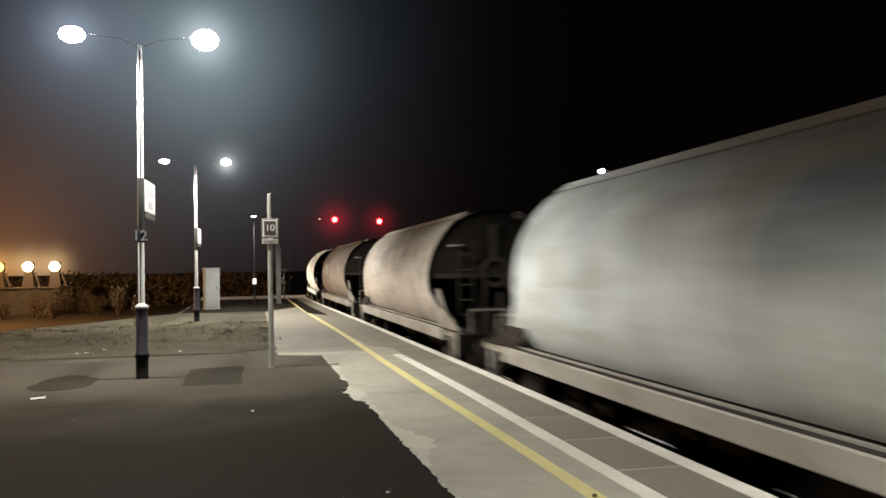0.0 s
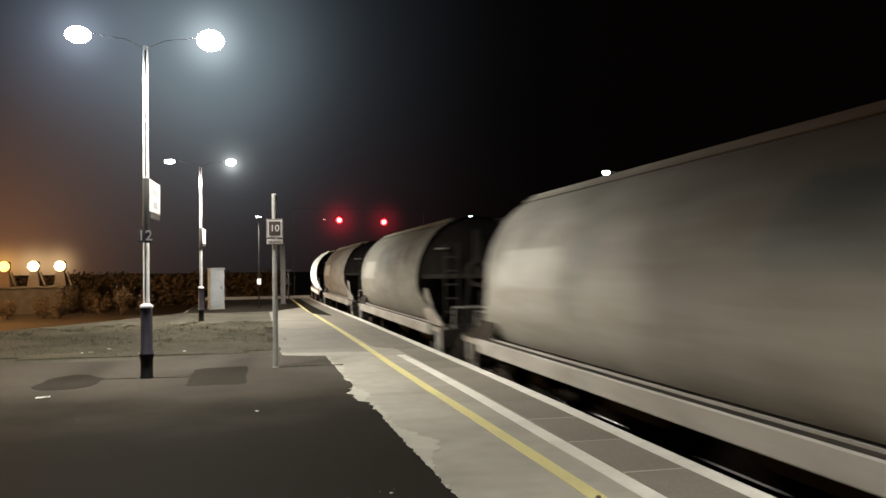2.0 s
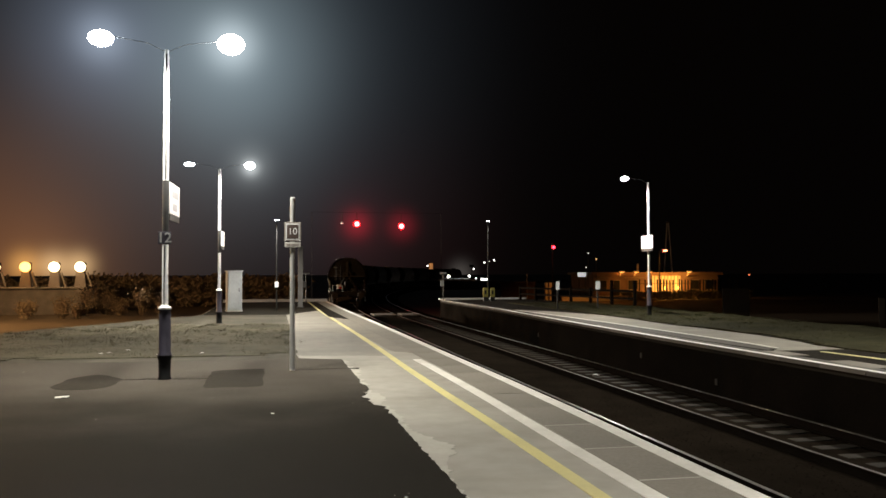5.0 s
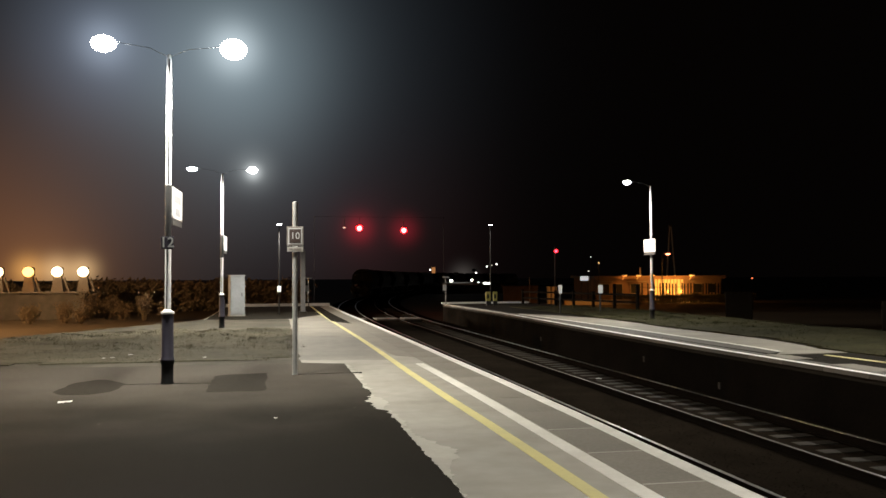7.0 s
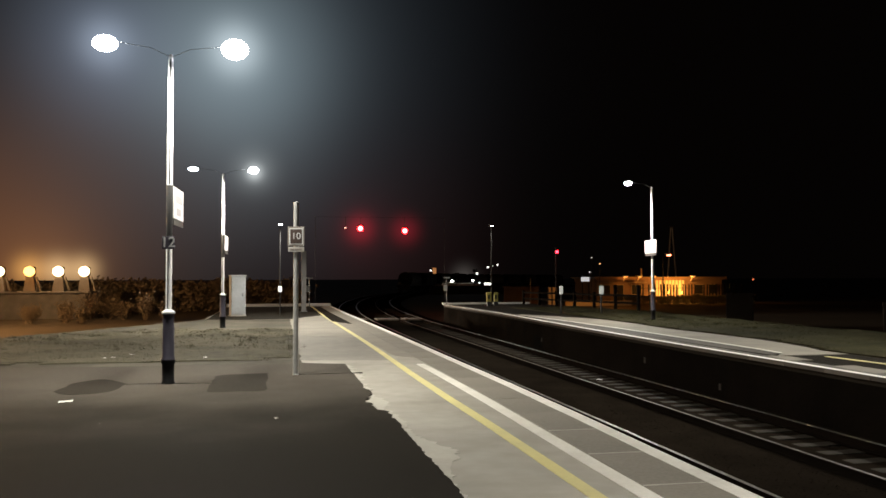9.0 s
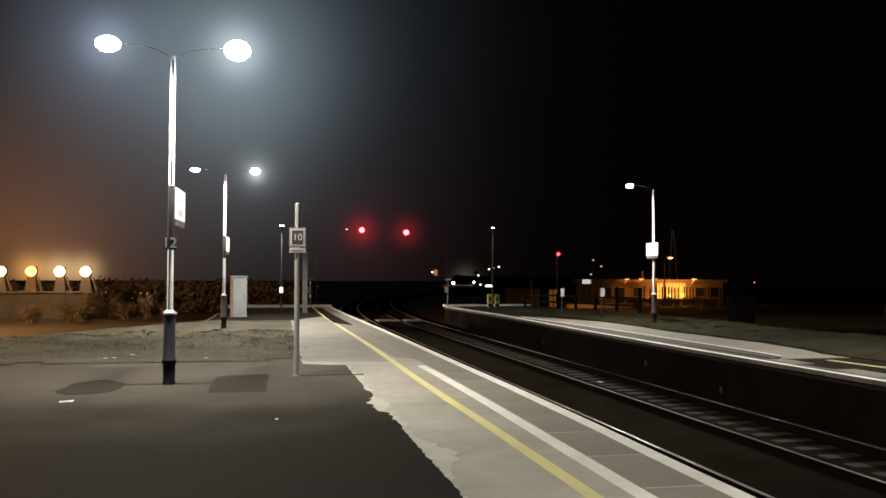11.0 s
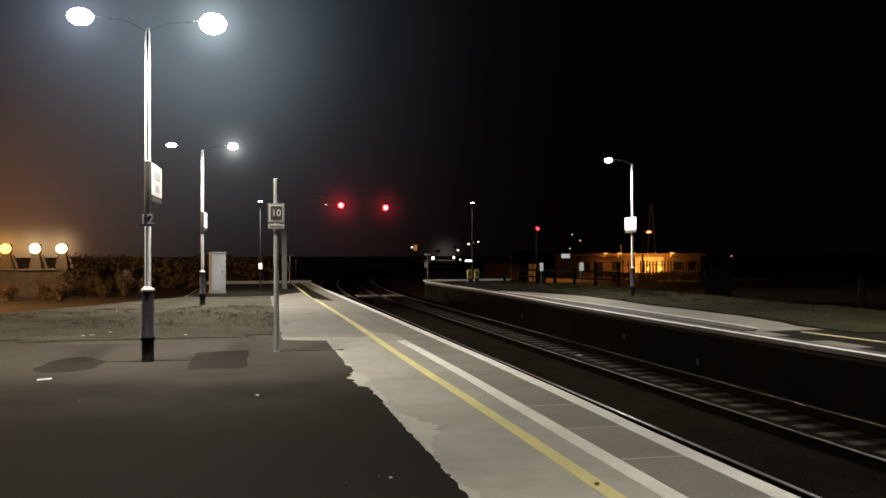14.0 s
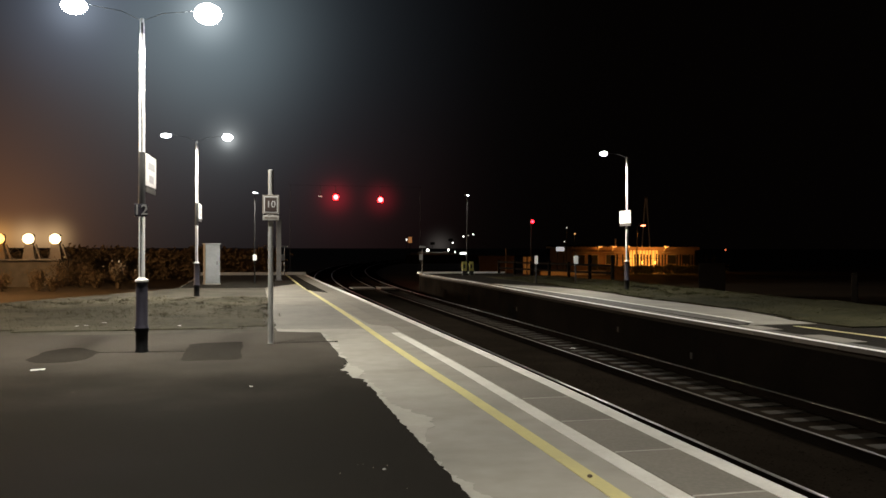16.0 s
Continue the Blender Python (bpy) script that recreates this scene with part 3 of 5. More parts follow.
bm = bmesh.new()
ribbon(bm, *strip(YELLOW, -0.063, 0.063, -12, 49.0), 0.0, 0.006)
structure("yellow_line", bm, M_YELLOW, "worn yellow safety line along the platform", "line marking")
bm = bmesh.new()
PALE = [(2.68, -12), (2.69, 6), (2.705, 8.5), (2.72, 10.5), (2.71, 12.5), (2.69, 14.2), (2.665, 15.45)]
ribbon(bm, *strip(PALE, -0.075, 0.075, -12, 15.45, 0.5), 0.0, 0.007)
structure("pale_line", bm, M_PALE_LINE, "faded white stripe parallel to the platform edge", "line marking")
bm = bmesh.new()
ribbon(bm, *strip(EDGE, -0.155, 0.004, -12, 49.4), -0.06, 0.013)
structure("white_edge_line", bm, M_WHITE_LINE, "white painted platform edge line", "line marking")
bm = bmesh.new()
ribbon(bm, [(-2.7, 49.2), (3.19, 49.2)], [(-2.7, 49.39), (3.19, 49.39)], 0.0, 0.16)
structure("white_end_kerb", bm, M_KERB, "white painted kerb across the platform end", "line marking")

# ---------------------------------------------------------------- opposite platform
REDGE = [(9.42, -40), (9.42, 18), (9.55, 25), (9.76, 31), (10.0, 37), (10.05, 50.4)]
RBACK = [(17.2, -40), (17.2, 20), (17.1, 24), (17.2, 28.5), (17.5, 37), (15.9, 50.4)]
bm = bmesh.new()
slab(bm, RBACK + [(x + 0.10, y) for x, y in REDGE[::-1]], -0.16, 0.0)
far = structure("platform_far", bm, M_ASPHALT, "dark asphalt platform surface across the tracks", "platform")
bm = bmesh.new()
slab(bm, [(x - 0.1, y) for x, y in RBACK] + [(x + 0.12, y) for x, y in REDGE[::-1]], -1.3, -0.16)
part("platform_wall", bm, M_SHADE_BLACK, far, "brick platform wall, near-black to stand in for shade")
bm = bmesh.new()
PALE_FAR = [(10.45, 15.9), (10.55, 16.8), (10.60, 18.3), (10.62, 20), (10.66, 25), (10.60, 29), (10.50, 32), (10.42, 35.6)]
slab(bm, [(10.03, 15.4), (10.85, 15.42), (11.7, 15.46), (11.65, 16.35), (11.88, 17.1), (12.08, 18.3), (12.18, 19.5), (12.15, 22), (12.0, 24), (12.25, 27), (12.3, 30.2), (11.9, 32.1), (11.2, 34.2), (10.7, 35.3)] + PALE_FAR[::-1], 0.0, 0.012)
structure("concrete_walkway", bm, M_CONCRETE_OLD, "pale concrete walkway on the opposite platform", "pavement")
bm = bmesh.new()
slab(bm, [(10.02, 15.6), (10.44, 15.95)] + [(x - 0.01, y) for x, y in PALE_FAR[1:]] + [(10.12, 34.6), (10.05, 31), (9.98, 25), (9.98, 18)], 0.0, 0.009)
structure("walkway_margin", bm, M_MARGIN, "greyer worn margin of the concrete walkway", "pavement")
for outline in ([(9.69, 14.47), (10.18, 14.46), (10.2, 15.21), (9.88, 15.52)], [(9.75, 12.21), (10.26, 12.26), (10.27, 13.42), (9.81, 13.44)], [(9.72, 8.7), (10.24, 8.75), (10.26, 9.9), (9.75, 9.9)]):
    bm = bmesh.new()
    slab(bm, outline, 0.0, 0.0115)
    part("repair_patch", bm, M_COPING, far, "pale cement repair patch")
for y, z in ((16.8, -0.785), (20.7, -0.575), (30.2, -0.71)):
    bm = bmesh.new()
    x = along(REDGE, y) + 0.12
    box(bm, (x - 0.012, y - 0.05, z - 0.07), (x + 0.004, y + 0.05, z + 0.07), 0.003)
    part("wall_plate", bm, M_WAGON_GEAR, far, "small dull plate on the platform wall")
bm = bmesh.new()
ribbon(bm, *strip(REDGE, 0.045, 0.165, -12, 50.4), 0.0, 0.013)
structure("white_edge_line_far", bm, M_KERB, "white painted edge line of the opposite platform", "line marking")
bm = bmesh.new()
ribbon(bm, *strip([(11.1, -40), (11.08, 12), (10.88, 15.1)], 0.0, 0.11, -12, 15.1), 0.0, 0.008)
structure("yellow_line_far", bm, M_YELLOW, "yellow safety line on the opposite platform", "line marking")
bm = bmesh.new()
ribbon(bm, *strip(PALE_FAR, -0.04, 0.06, 15.95, 35), 0.0, 0.016)
structure("pale_line_far", bm, M_PALE_LINE, "faded white line beside the concrete walkway", "line marking")
bm = bmesh.new()
ribbon(bm, [(10.05, 50.2), (15.6, 50.2)], [(10.05, 50.39), (15.6, 50.39)], 0.0, 0.11)
structure("white_end_kerb_far", bm, M_KERB, "white painted kerb across the opposite platform end", "line marking")


# ---------------------------------------------------------------- turf
def turf(name, inside, x0, x1, y0, y1, blades, label, soil_mat, blade_mat, tufts):
    """A low uneven sheet of soil with short grass on it."""
    bm = bmesh.new()
    nx, ny = int((x1 - x0) / 0.25), int((y1 - y0) / 0.4)
    grid = {}

    def height(x, y):
        return 0.018 + 0.05 * max(0, noise.noise((x * 0.6, y * 0.4, 0)) + 0.2)
    for i in range(nx + 1):
        for j in range(ny + 1):
            x, y = x0 + (x1 - x0) * i / nx, y0 + (y1 - y0) * j / ny
            if inside(x, y):
                grid[i, j] = bm.verts.new((x, y, height(x, y)))
    for i in range(nx):
        for j in range(ny):
            q = [grid.get(k) for k in ((i, j), (i + 1, j), (i + 1, j + 1), (i, j + 1))]
            if all(q):
                bm.faces.new(q)
    border = [e for e in bm.edges if e.is_boundary]
    low = bmesh.ops.extrude_edge_only(bm, edges=border)["geom"]
    for v in low:
        if isinstance(v, bmesh.types.BMVert):
            v.co.z = -0.01
    soil = structure(name, bm, soil_mat, label, "grass", kind="stuff", smooth=True)
    verts, faces = [], []
    while len(faces) < blades:
        x, y = random.uniform(x0, x1), random.uniform(y0, y1)
        if not inside(x, y) or noise.noise((x * 1.3, y * 0.9, 4)) < random.uniform(-0.5, 0.15):
            continue
        z, h, w, a = height(x, y), random.uniform(0.010, 0.035), random.uniform(0.004, 0.009), random.uniform(0, 6.28)
        lx, ly = random.uniform(-0.04, 0.04), random.uniform(-0.04, 0.04)
        k = len(verts)
        verts += [(x - w * math.cos(a), y - w * math.sin(a), z - 0.01), (x + w * math.cos(a), y + w * math.sin(a), z - 0.01), (x + lx, y + ly, z + h)]
        faces.append((k, k + 1, k + 2))
    for i in range(tufts):
        cx, cy = random.uniform(x0, x1), random.uniform(y0 + 0.3 * (y1 - y0), y1)
        if not inside(cx, cy):
            continue
        for j in range(random.randint(14, 30)):
            x, y = cx + random.gauss(0, 0.09), cy + random.gauss(0, 0.09)
            h, w, a = random.uniform(0.03, 0.11), random.uniform(0.004, 0.008), random.uniform(0, 6.28)
            z, k = height(cx, cy), len(verts)
            verts += [(x - w * math.cos(a), y - w * math.sin(a), z - 0.01), (x + w * math.cos(a), y + w * math.sin(a), z - 0.01), (x + random.gauss(0, 0.05), y + random.gauss(0, 0.05), z + h)]
            faces.append((k, k + 1, k + 2))
    me = bpy.data.meshes.new("grass_blades")
    me.from_pydata(verts, [], faces)
    me.materials.append(blade_mat)
    ob = new("grass_blades", me)
    ob.parent = soil
    tagged(ob, "short dry grass blades", kind="stuff")


bm = bmesh.new()
slab(bm, ragged(0.50, 15.95, 0.56, 33.4, 60, 0.035) + [(-2.69, 33.98), (-4.59, 30.1), (-5.84, 27.7), (-6.89, 25.7), (-8.98, 20), (-8.98, 16.6)], -0.02, 0.0093)
structure("soil", bm, M_DUST, "bare grey-brown soil under thin grass", "soil")
turf("turf_near", lambda x, y: along(BACK, y) + 0.25 < x < 0.42 + 0.02 * (y - 16) - 0.25 * max(0, noise.noise((0, y * 0.7, 9))) and y > 16.7 + 0.8 * noise.noise((x * 1.2, 0, 3)) + 0.4 * noise.noise((x * 4.1, 2, 3)) - 0.1 * max(0, -x - 2.5) and y < 27.2 + 1.4 * noise.noise((x * 0.5, 3, 1)) + 0.5 * noise.noise((x * 2.1, 3, 1)), -7.6, 0.8, 15.2, 30, 15000, "thin olive grass and weeds growing over the platform", M_SOIL, M_GRASS, 170)
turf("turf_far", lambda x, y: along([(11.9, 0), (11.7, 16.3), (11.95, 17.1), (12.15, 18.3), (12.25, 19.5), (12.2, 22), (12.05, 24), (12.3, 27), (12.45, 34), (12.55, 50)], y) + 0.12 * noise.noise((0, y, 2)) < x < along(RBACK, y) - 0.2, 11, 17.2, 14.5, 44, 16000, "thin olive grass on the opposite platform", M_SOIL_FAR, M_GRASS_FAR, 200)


# ---------------------------------------------------------------- lamp posts
def lamp_post(name, place, arms, board_side, number, label, lit=1.0, bowls=((0.19, 0.125), (0.21, 0.165)), sleeve_low=2.30, cone=157, blend=0.32):
    """White tubular post on a navy base, with lantern arms, a flag-mounted name board and sometimes a number plate."""
    p = thing(name, place, label, "lamp post", "platform lamp posts")
    bm = bmesh.new()
    lathe(bm, [(0.104, 0.375), (0.100, 0.40), (0.090, 0.42), (0.086, 1.07)], 24)
    part("base", bm, M_POST_NAVY, p, "navy painted base", True)
    bm = bmesh.new()
    lathe(bm, [(0.100, 0.0), (0.100, 0.03), (0.090, 0.05), (0.090, 0.30), (0.106, 0.335), (0.106, 0.375), (0.09, 0.38)], 24)
    part("foot", bm, M_BLACK, p, "black painted foot", True)
    bm = bmesh.new()
    lathe(bm, [(0.098, 1.07), (0.102, 1.085), (0.098, 1.105), (0.060, 1.125), (0.055, 1.14)], 24)
    part("collar", bm, M_POST_WHITE, p, "white collar ring", True)
    bm = bmesh.new()
    seg, rings = 24, []
    for z, r in ((1.12, 0.047), (2.30, 0.045), (2.95, 0.044), (4.95, 0.039), (5.06, 0.027)):
        rings.append([bm.verts.new((r * (0.90 if i % 4 == 0 else 1.0) * math.cos(2 * math.pi * i / seg), r * (0.90 if i % 4 == 0 else 1.0) * math.sin(2 * math.pi * i / seg), z)) for i in range(seg)])
    for a, b in zip(rings, rings[1:]):
        for i in range(seg):
            bm.faces.new((a[i], a[(i + 1) % seg], b[(i + 1) % seg], b[i]))
    bm.faces.new(rings[-1])
    part("shaft", bm, M_POST_WHITE, p, "white fluted shaft", True)
    # Dark strips paint in the shade between the lanterns' two highlights.
    bm = bmesh.new()
    beam(bm, (0.004, -0.0430, 3.05), (0.004, -0.0395, 4.99), 0.023, 0.006)
    part("cable_slot", bm, M_DARK_METAL, p, "narrow dark strip painted as shade up the shaft")
    bm = bmesh.new()
    beam(bm, (-0.012, -0.0475, 1.15), (-0.012, -0.0455, sleeve_low - 0.01), 0.014, 0.006)
    part("cable_slot", bm, M_DARK_METAL, p, "narrow dark strip painted as shade up the shaft")
    bm = bmesh.new()
    lathe(bm, [(0.047, sleeve_low), (0.049, sleeve_low + 0.01), (0.049, 3.03), (0.047, 3.04)], 20)
    part("sleeve", bm, M_DARK_METAL, p, "dark mounting sleeve", True)
    for sx in arms:
        bm = bmesh.new()
        rod(bm, (0.0, 0, 5.02), (0.30 * sx, 0, 5.16), 0.005)
        rod(bm, (0.29 * sx, 0, 5.155), (0.76 * sx, 0, 5.22), 0.005)
        part("arm", bm, M_CABINET, p, "thin grey bracket arm", True)
        bm = bmesh.new()
        rings = []
        seg = 18
        for u, ry, rz in ((0.78, 0.03, 0.02), (0.81, 0.06, 0.04), (0.88, 0.09, 0.055), (0.98, 0.10, 0.06), (1.07, 0.08, 0.05), (1.12, 0.04, 0.025)):
            rings.append([bm.verts.new((u * sx, ry * math.cos(math.pi * i / (seg - 1)), 5.225 + rz * math.sin(math.pi * i / (seg - 1)))) for i in range(seg)])
        for a, b in zip(rings, rings[1:]):
            for i in range(seg):
                bm.faces.new((a[i], a[(i + 1) % seg], b[(i + 1) % seg], b[i]))
        bm.faces.new(rings[0])
        bm.faces.new(rings[-1])
        head = part("lantern", bm, M_BLACK, p, "dark lantern canopy", True)
        bm = bmesh.new()
        bmesh.ops.create_uvsphere(bm, u_segments=20, v_segments=12, radius=1, matrix=Matrix.Translation((0.96 * sx, 0, 5.19)) @ Matrix.Diagonal((bowls[sx > 0][0], 0.14, bowls[sx > 0][1], 1)))
        part("lens", bm, M_LENS, head, "glowing lamp bowl", True)
        if lit:
            down_light("lamp_light", (place[0] + 0.96 * sx, place[1] - 0.24, place[2] + 4.96), LAMP_POWER * lit, COOL, 0.18, cone, blend)
    y0, y1, bx = board_side
    swing = Matrix.Translation((bx, y0, 0)) @ Matrix.Rotation(radians(-2.5), 4, "Z") @ Matrix.Translation((-bx, -y0, 0))
    bm = bmesh.new()
    box(bm, (bx - 0.012, y0, 2.54), (bx + 0.012, y1, 3.03), 0.004)
    bm.transform(swing)
    board = part("name_board", bm, M_SIGN_WHITE, p, "white station name board")
    c = (y0 + y1) / 2
    for side in (-1, 1):
        for z, w in ((2.86, 0.62), (2.66, 0.40)):
            bm = bmesh.new()
            box(bm, (bx + side * 0.0125, c - w / 2, z - 0.055), (bx + side * 0.016, c + w / 2, z + 0.055))
            bm.transform(swing)
            part("print_bar", bm, M_SIGN_BLUE, board)
    bm = bmesh.new()
    box(bm, (bx - 0.010, y0 + 0.02, 2.44), (bx + 0.010, y1 - 0.02, 2.53), 0.003)
    bm.transform(swing)
    part("lower_plate", bm, M_COLUMN, p, "small dull plate under the name board")
    if number:
        bm = bmesh.new()
        box(bm, (-0.10, -0.068, 2.06), (0.085, -0.056, 2.25), 0.004)
        plate = part("number_plate", bm, M_POST_NAVY, p, "dark plate with a pale number 12")
        lettering(number, 0.215, M_CABINET, plate, (-0.008, -0.071, 2.155), bold=0.002)
    return p


POST_LABEL = "white lamp post on navy base with two lit lanterns"
lamp_post("lamp_post", (-1.59, 13.37, 0), (-1, 1), (0.03, 1.0, 0.047), "12", "white lamp post with navy base, two lit lanterns, number plate", sleeve_low=2.06, lit=0.88)
lamp_post("lamp_post", (-1.67, 28.25, 0), (-1, 1), (0.03, 1.0, 0.047), "", POST_LABEL + " in grass", bowls=((0.16, 0.07), (0.17, 0.12)), lit=1.15)
# Unseen post behind the camera, set off the row to balance light in view.
lamp_post("lamp_post", (0.95, -1.9, 0), (1,), (0.0, 0.72, 0.055), "", "white lamp post on navy base with one lit lantern", 2.75, cone=138, blend=0.5)
lamp_post("lamp_post", (-1.55, -16.4, 0), (-1, 1), (0.0, 0.72, 0.055), "", POST_LABEL + " on asphalt")
lamp_post("lamp_post", (14.07, 29.6, 0), (-1,), (-0.47, 0.61, -0.06), "", "white lamp post on navy base with one lit lantern", 1.4, bowls=((0.14, 0.085), (0.14, 0.085)))
lamp_post("lamp_post", (14.2, 14.7, 0), (-1,), (-0.75, 0.35, -0.06), "", "white lamp post on navy base with one lit lantern", 1.15, bowls=((0.14, 0.085), (0.14, 0.085)))


def slim_lamp(place, height, box_z, power, label):
    p = thing("slim_lamp_post", place, label, "lamp post", "slim lamp posts")
    bm = bmesh.new()
    rod(bm, (0, 0, 0), (0, 0, height), 0.036, 0.022, 12)
    part("pole", bm, M_BLACK, p, "", True)
    bm = bmesh.new()
    box(bm, (-0.12, -0.10, height), (0.12, 0.10, height + 0.05), 0.02)
    head = part("lamp_head", bm, M_DARK_METAL, p)
    for x in (-0.055, 0.055):
        bm = bmesh.new()
        box(bm, (x - 0.035, -0.125, height - 0.015), (x + 0.035, -0.101, height + 0.03), 0.008)
        part("lens", bm, M_LENS_DIM, head, "glowing lamp face")
    down_light("lamp_light", (place[0], place[1] - 0.8, height - 0.12), power, COOL, 0.08, 166, 0.5)
    if box_z:
        bm = bmesh.new()
        box(bm, (-0.085, -0.13, box_z), (0.085, -0.05, box_z + 0.26), 0.015)
        part("control_box", bm, M_SIGN_WHITE, p, "small white control box")


slim_lamp((0.22, 37.5, 0), 3.97, 1.02, 1200, "slim dark pole with a small lamp and white box")
slim_lamp((12.43, 47.5, 0), 4.66, 0, 280, "slim dark pole with a small lamp at the platform end")


# ---------------------------------------------------------------- near platform furniture
def stop_sign():
    s = thing("stop_marker", (0.342, 14.15, 0), "grey post with a framed dark plate reading 10", "sign")
    bm = bmesh.new()
    lathe(bm, [(0.050, 0), (0.050, 0.012), (0.044, 0.02), (0.043, 0.05), (0.043, 2.85), (0.045, 2.855), (0.045, 2.875), (0.030, 2.885)], 20)
    part("post", bm, M_GREY_METAL, s, "pale galvanised post", True)
    bm = bmesh.new()
    box(bm, (-0.137, -0.075, 2.145), (0.135, -0.055, 2.465), 0.004)
    plate = part("plate", bm, M_SIGN_RIM, s, "weathered dull brown border of the plate")
    bm = bmesh.new()
    box(bm, (-0.114, -0.078, 2.170), (0.112, -0.0745, 2.440), 0.001)
    part("inner_border", bm, M_CABINET, plate, "thin pale inner border")
    bm = bmesh.new()
    box(bm, (-0.097, -0.081, 2.187), (0.095, -0.0775, 2.423), 0.001)
    part("panel", bm, M_SIGN_DARK, plate, "dark brown panel")
    lettering("10", 0.155, M_CABINET, plate, (0, -0.084, 2.305), bold=0.0)
    for x in (-0.120, 0.118):
        for z in (2.158, 2.452):
            bm = bmesh.new()
            rod(bm, (x, -0.080, z), (x, -0.0745, z), 0.007, seg=8)
            part("rivet", bm, M_CABINET, plate, "pale rivet head")
    bm = bmesh.new()
    box(bm, (-0.132, -0.075, 2.045), (0.132, -0.058, 2.13), 0.004)
    lower = part("lower_plate", bm, M_SIGN_GREY, s, "narrow pale plate with small dark print")
    for x0, x1 in ((-0.10, -0.035), (-0.022, 0.10)):
        bm = bmesh.new()
        box(bm, (x0, -0.079, 2.073), (x1, -0.0745, 2.101))
        part("print_bar", bm, M_SIGN_RIM, lower)
    for z in (2.22, 2.42):
        bm = bmesh.new()
        box(bm, (-0.06, -0.058, z - 0.02), (0.06, 0.05, z + 0.02), 0.004)
        part("clamp", bm, M_GREY_METAL, s)


stop_sign()


def cabinet():
    c = thing("equipment_cabinet", (-1.6, 37.15, 0), "tall grey steel equipment cabinet on the platform", "cabinet", turn=14)
    bm = bmesh.new()
    box(bm, (-0.29, -0.2, 0.06), (0.33, 0.25, 1.72), 0.015)
    part("body", bm, M_LOCKER, c)
    bm = bmesh.new()
    box(bm, (-0.26, -0.222, 0.10), (0.28, -0.2, 1.68), 0.006)
    door = part("door", bm, M_LOCKER, c, "pale cabinet door")
    bm = bmesh.new()
    box(bm, (0.18, -0.245, 0.85), (0.21, -0.222, 1.0), 0.004)
    part("handle", bm, M_DARK_METAL, door)
    bm = bmesh.new()
    box(bm, (-0.31, -0.22, 0.0), (0.35, 0.27, 0.06))
    part("plinth", bm, M_CONCRETE, c)
    bm = bmesh.new()
    box(bm, (-0.32, -0.24, 1.72), (0.36, 0.28, 1.76), 0.01)
    part("lid", bm, M_LOCKER, c)


cabinet()

col = thing("grey_column", (1.37, 41, 0), "broad grey steel column near the platform end", "column")
bm = bmesh.new()
box(bm, (-0.12, -0.1, 0.0), (0.12, 0.1, 2.95), 0.02)
part("shaft", bm, M_COLUMN, col)
bm = bmesh.new()
box(bm, (-0.18, -0.16, 0.0), (0.18, 0.16, 0.03), 0.005)
part("foot_plate", bm, M_DARK_METAL, col)


def end_sign(place, label):
    s = thing("end_sign", place, label, "sign", "platform end signs")
    bm = bmesh.new()
    rod(bm, (0, 0, 0), (0, 0, 1.68), 0.03, seg=12)
    part("post", bm, M_COLUMN, s, "", True)
    bm = bmesh.new()
    box(bm, (-0.2, -0.06, 1.60), (0.2, -0.035, 1.69), 0.004)
    part("top_plate", bm, M_GREY_METAL, s, "narrow grey plate")
    bm = bmesh.new()
    box(bm, (-0.2, -0.06, 0.85), (0.02, -0.035, 1.2), 0.004)
    part("notice", bm, M_CABINET, s, "small grey notice")


end_sign((1.93, 48.3, 0), "thin grey post with small plates at the platform end")
end_sign((10.25, 49.9, 0), "thin grey post with small plates at the opposite platform end")


def small_post_sign(place, w, label):
    s = thing("post_sign", place, label, "sign", "small post signs")
    bm = bmesh.new()
    rod(bm, (0, 0, 0), (0, 0, 1.24), 0.035, seg=10)
    part("post", bm, M_BLACK, s, "dark painted post", True)
    bm = bmesh.new()
    box(bm, (-w / 2, -0.055, 0.88), (w / 2, -0.035, 1.25), 0.004)
    part("plate", bm, M_CABINET, s, "small pale plate")


small_post_sign((12.48, 35.5, 0), 0.17, "short post with a narrow white plate on the platform")
small_post_sign((14.25, 35.2, 0), 0.21, "short post with a white plate on the platform")

yb = thing("yellow_boards", (12.4, 47.1, 0), "pair of yellow boards with black marks at platform end", "sign")
for x0, x1 in ((-0.38, -0.08), (0.06, 0.32)):
    bm = bmesh.new()
    box(bm, (x0, -0.02, 0.25), (x1, 0.02, 0.78), 0.01)
    b = part("board", bm, M_SIGN_YELLOW, yb, "yellow board")
    bm = bmesh.new()
    c = (x0 + x1) / 2
    box(bm, (c - 0.055, -0.026, 0.40), (c + 0.055, -0.02, 0.63))
    part("mark", bm, M_DARK_METAL, b, "black mark")
    bm = bmesh.new()
    box(bm, (c - 0.12, -0.1, 0.0), (c + 0.12, 0.1, 0.25), 0.01)
    part("foot", bm, M_DARK_METAL, yb)


def litter(place, sx, sy, turn):
    bm = bmesh.new()
    n = 5
    g = [[bm.verts.new((sx * (i / n - 0.5), sy * (j / n - 0.5), 0.012 + 0.010 * random.random())) for j in range(n + 1)] for i in range(n + 1)]
    for i in range(n):
        for j in range(n):
            bm.faces.new((g[i][j], g[i + 1][j], g[i + 1][j + 1], g[i][j + 1]))
    bmesh.ops.solidify(bm, geom=bm.faces[:], thickness=0.004)
    ob = new("litter", finish("litter", bm, M_LITTER))
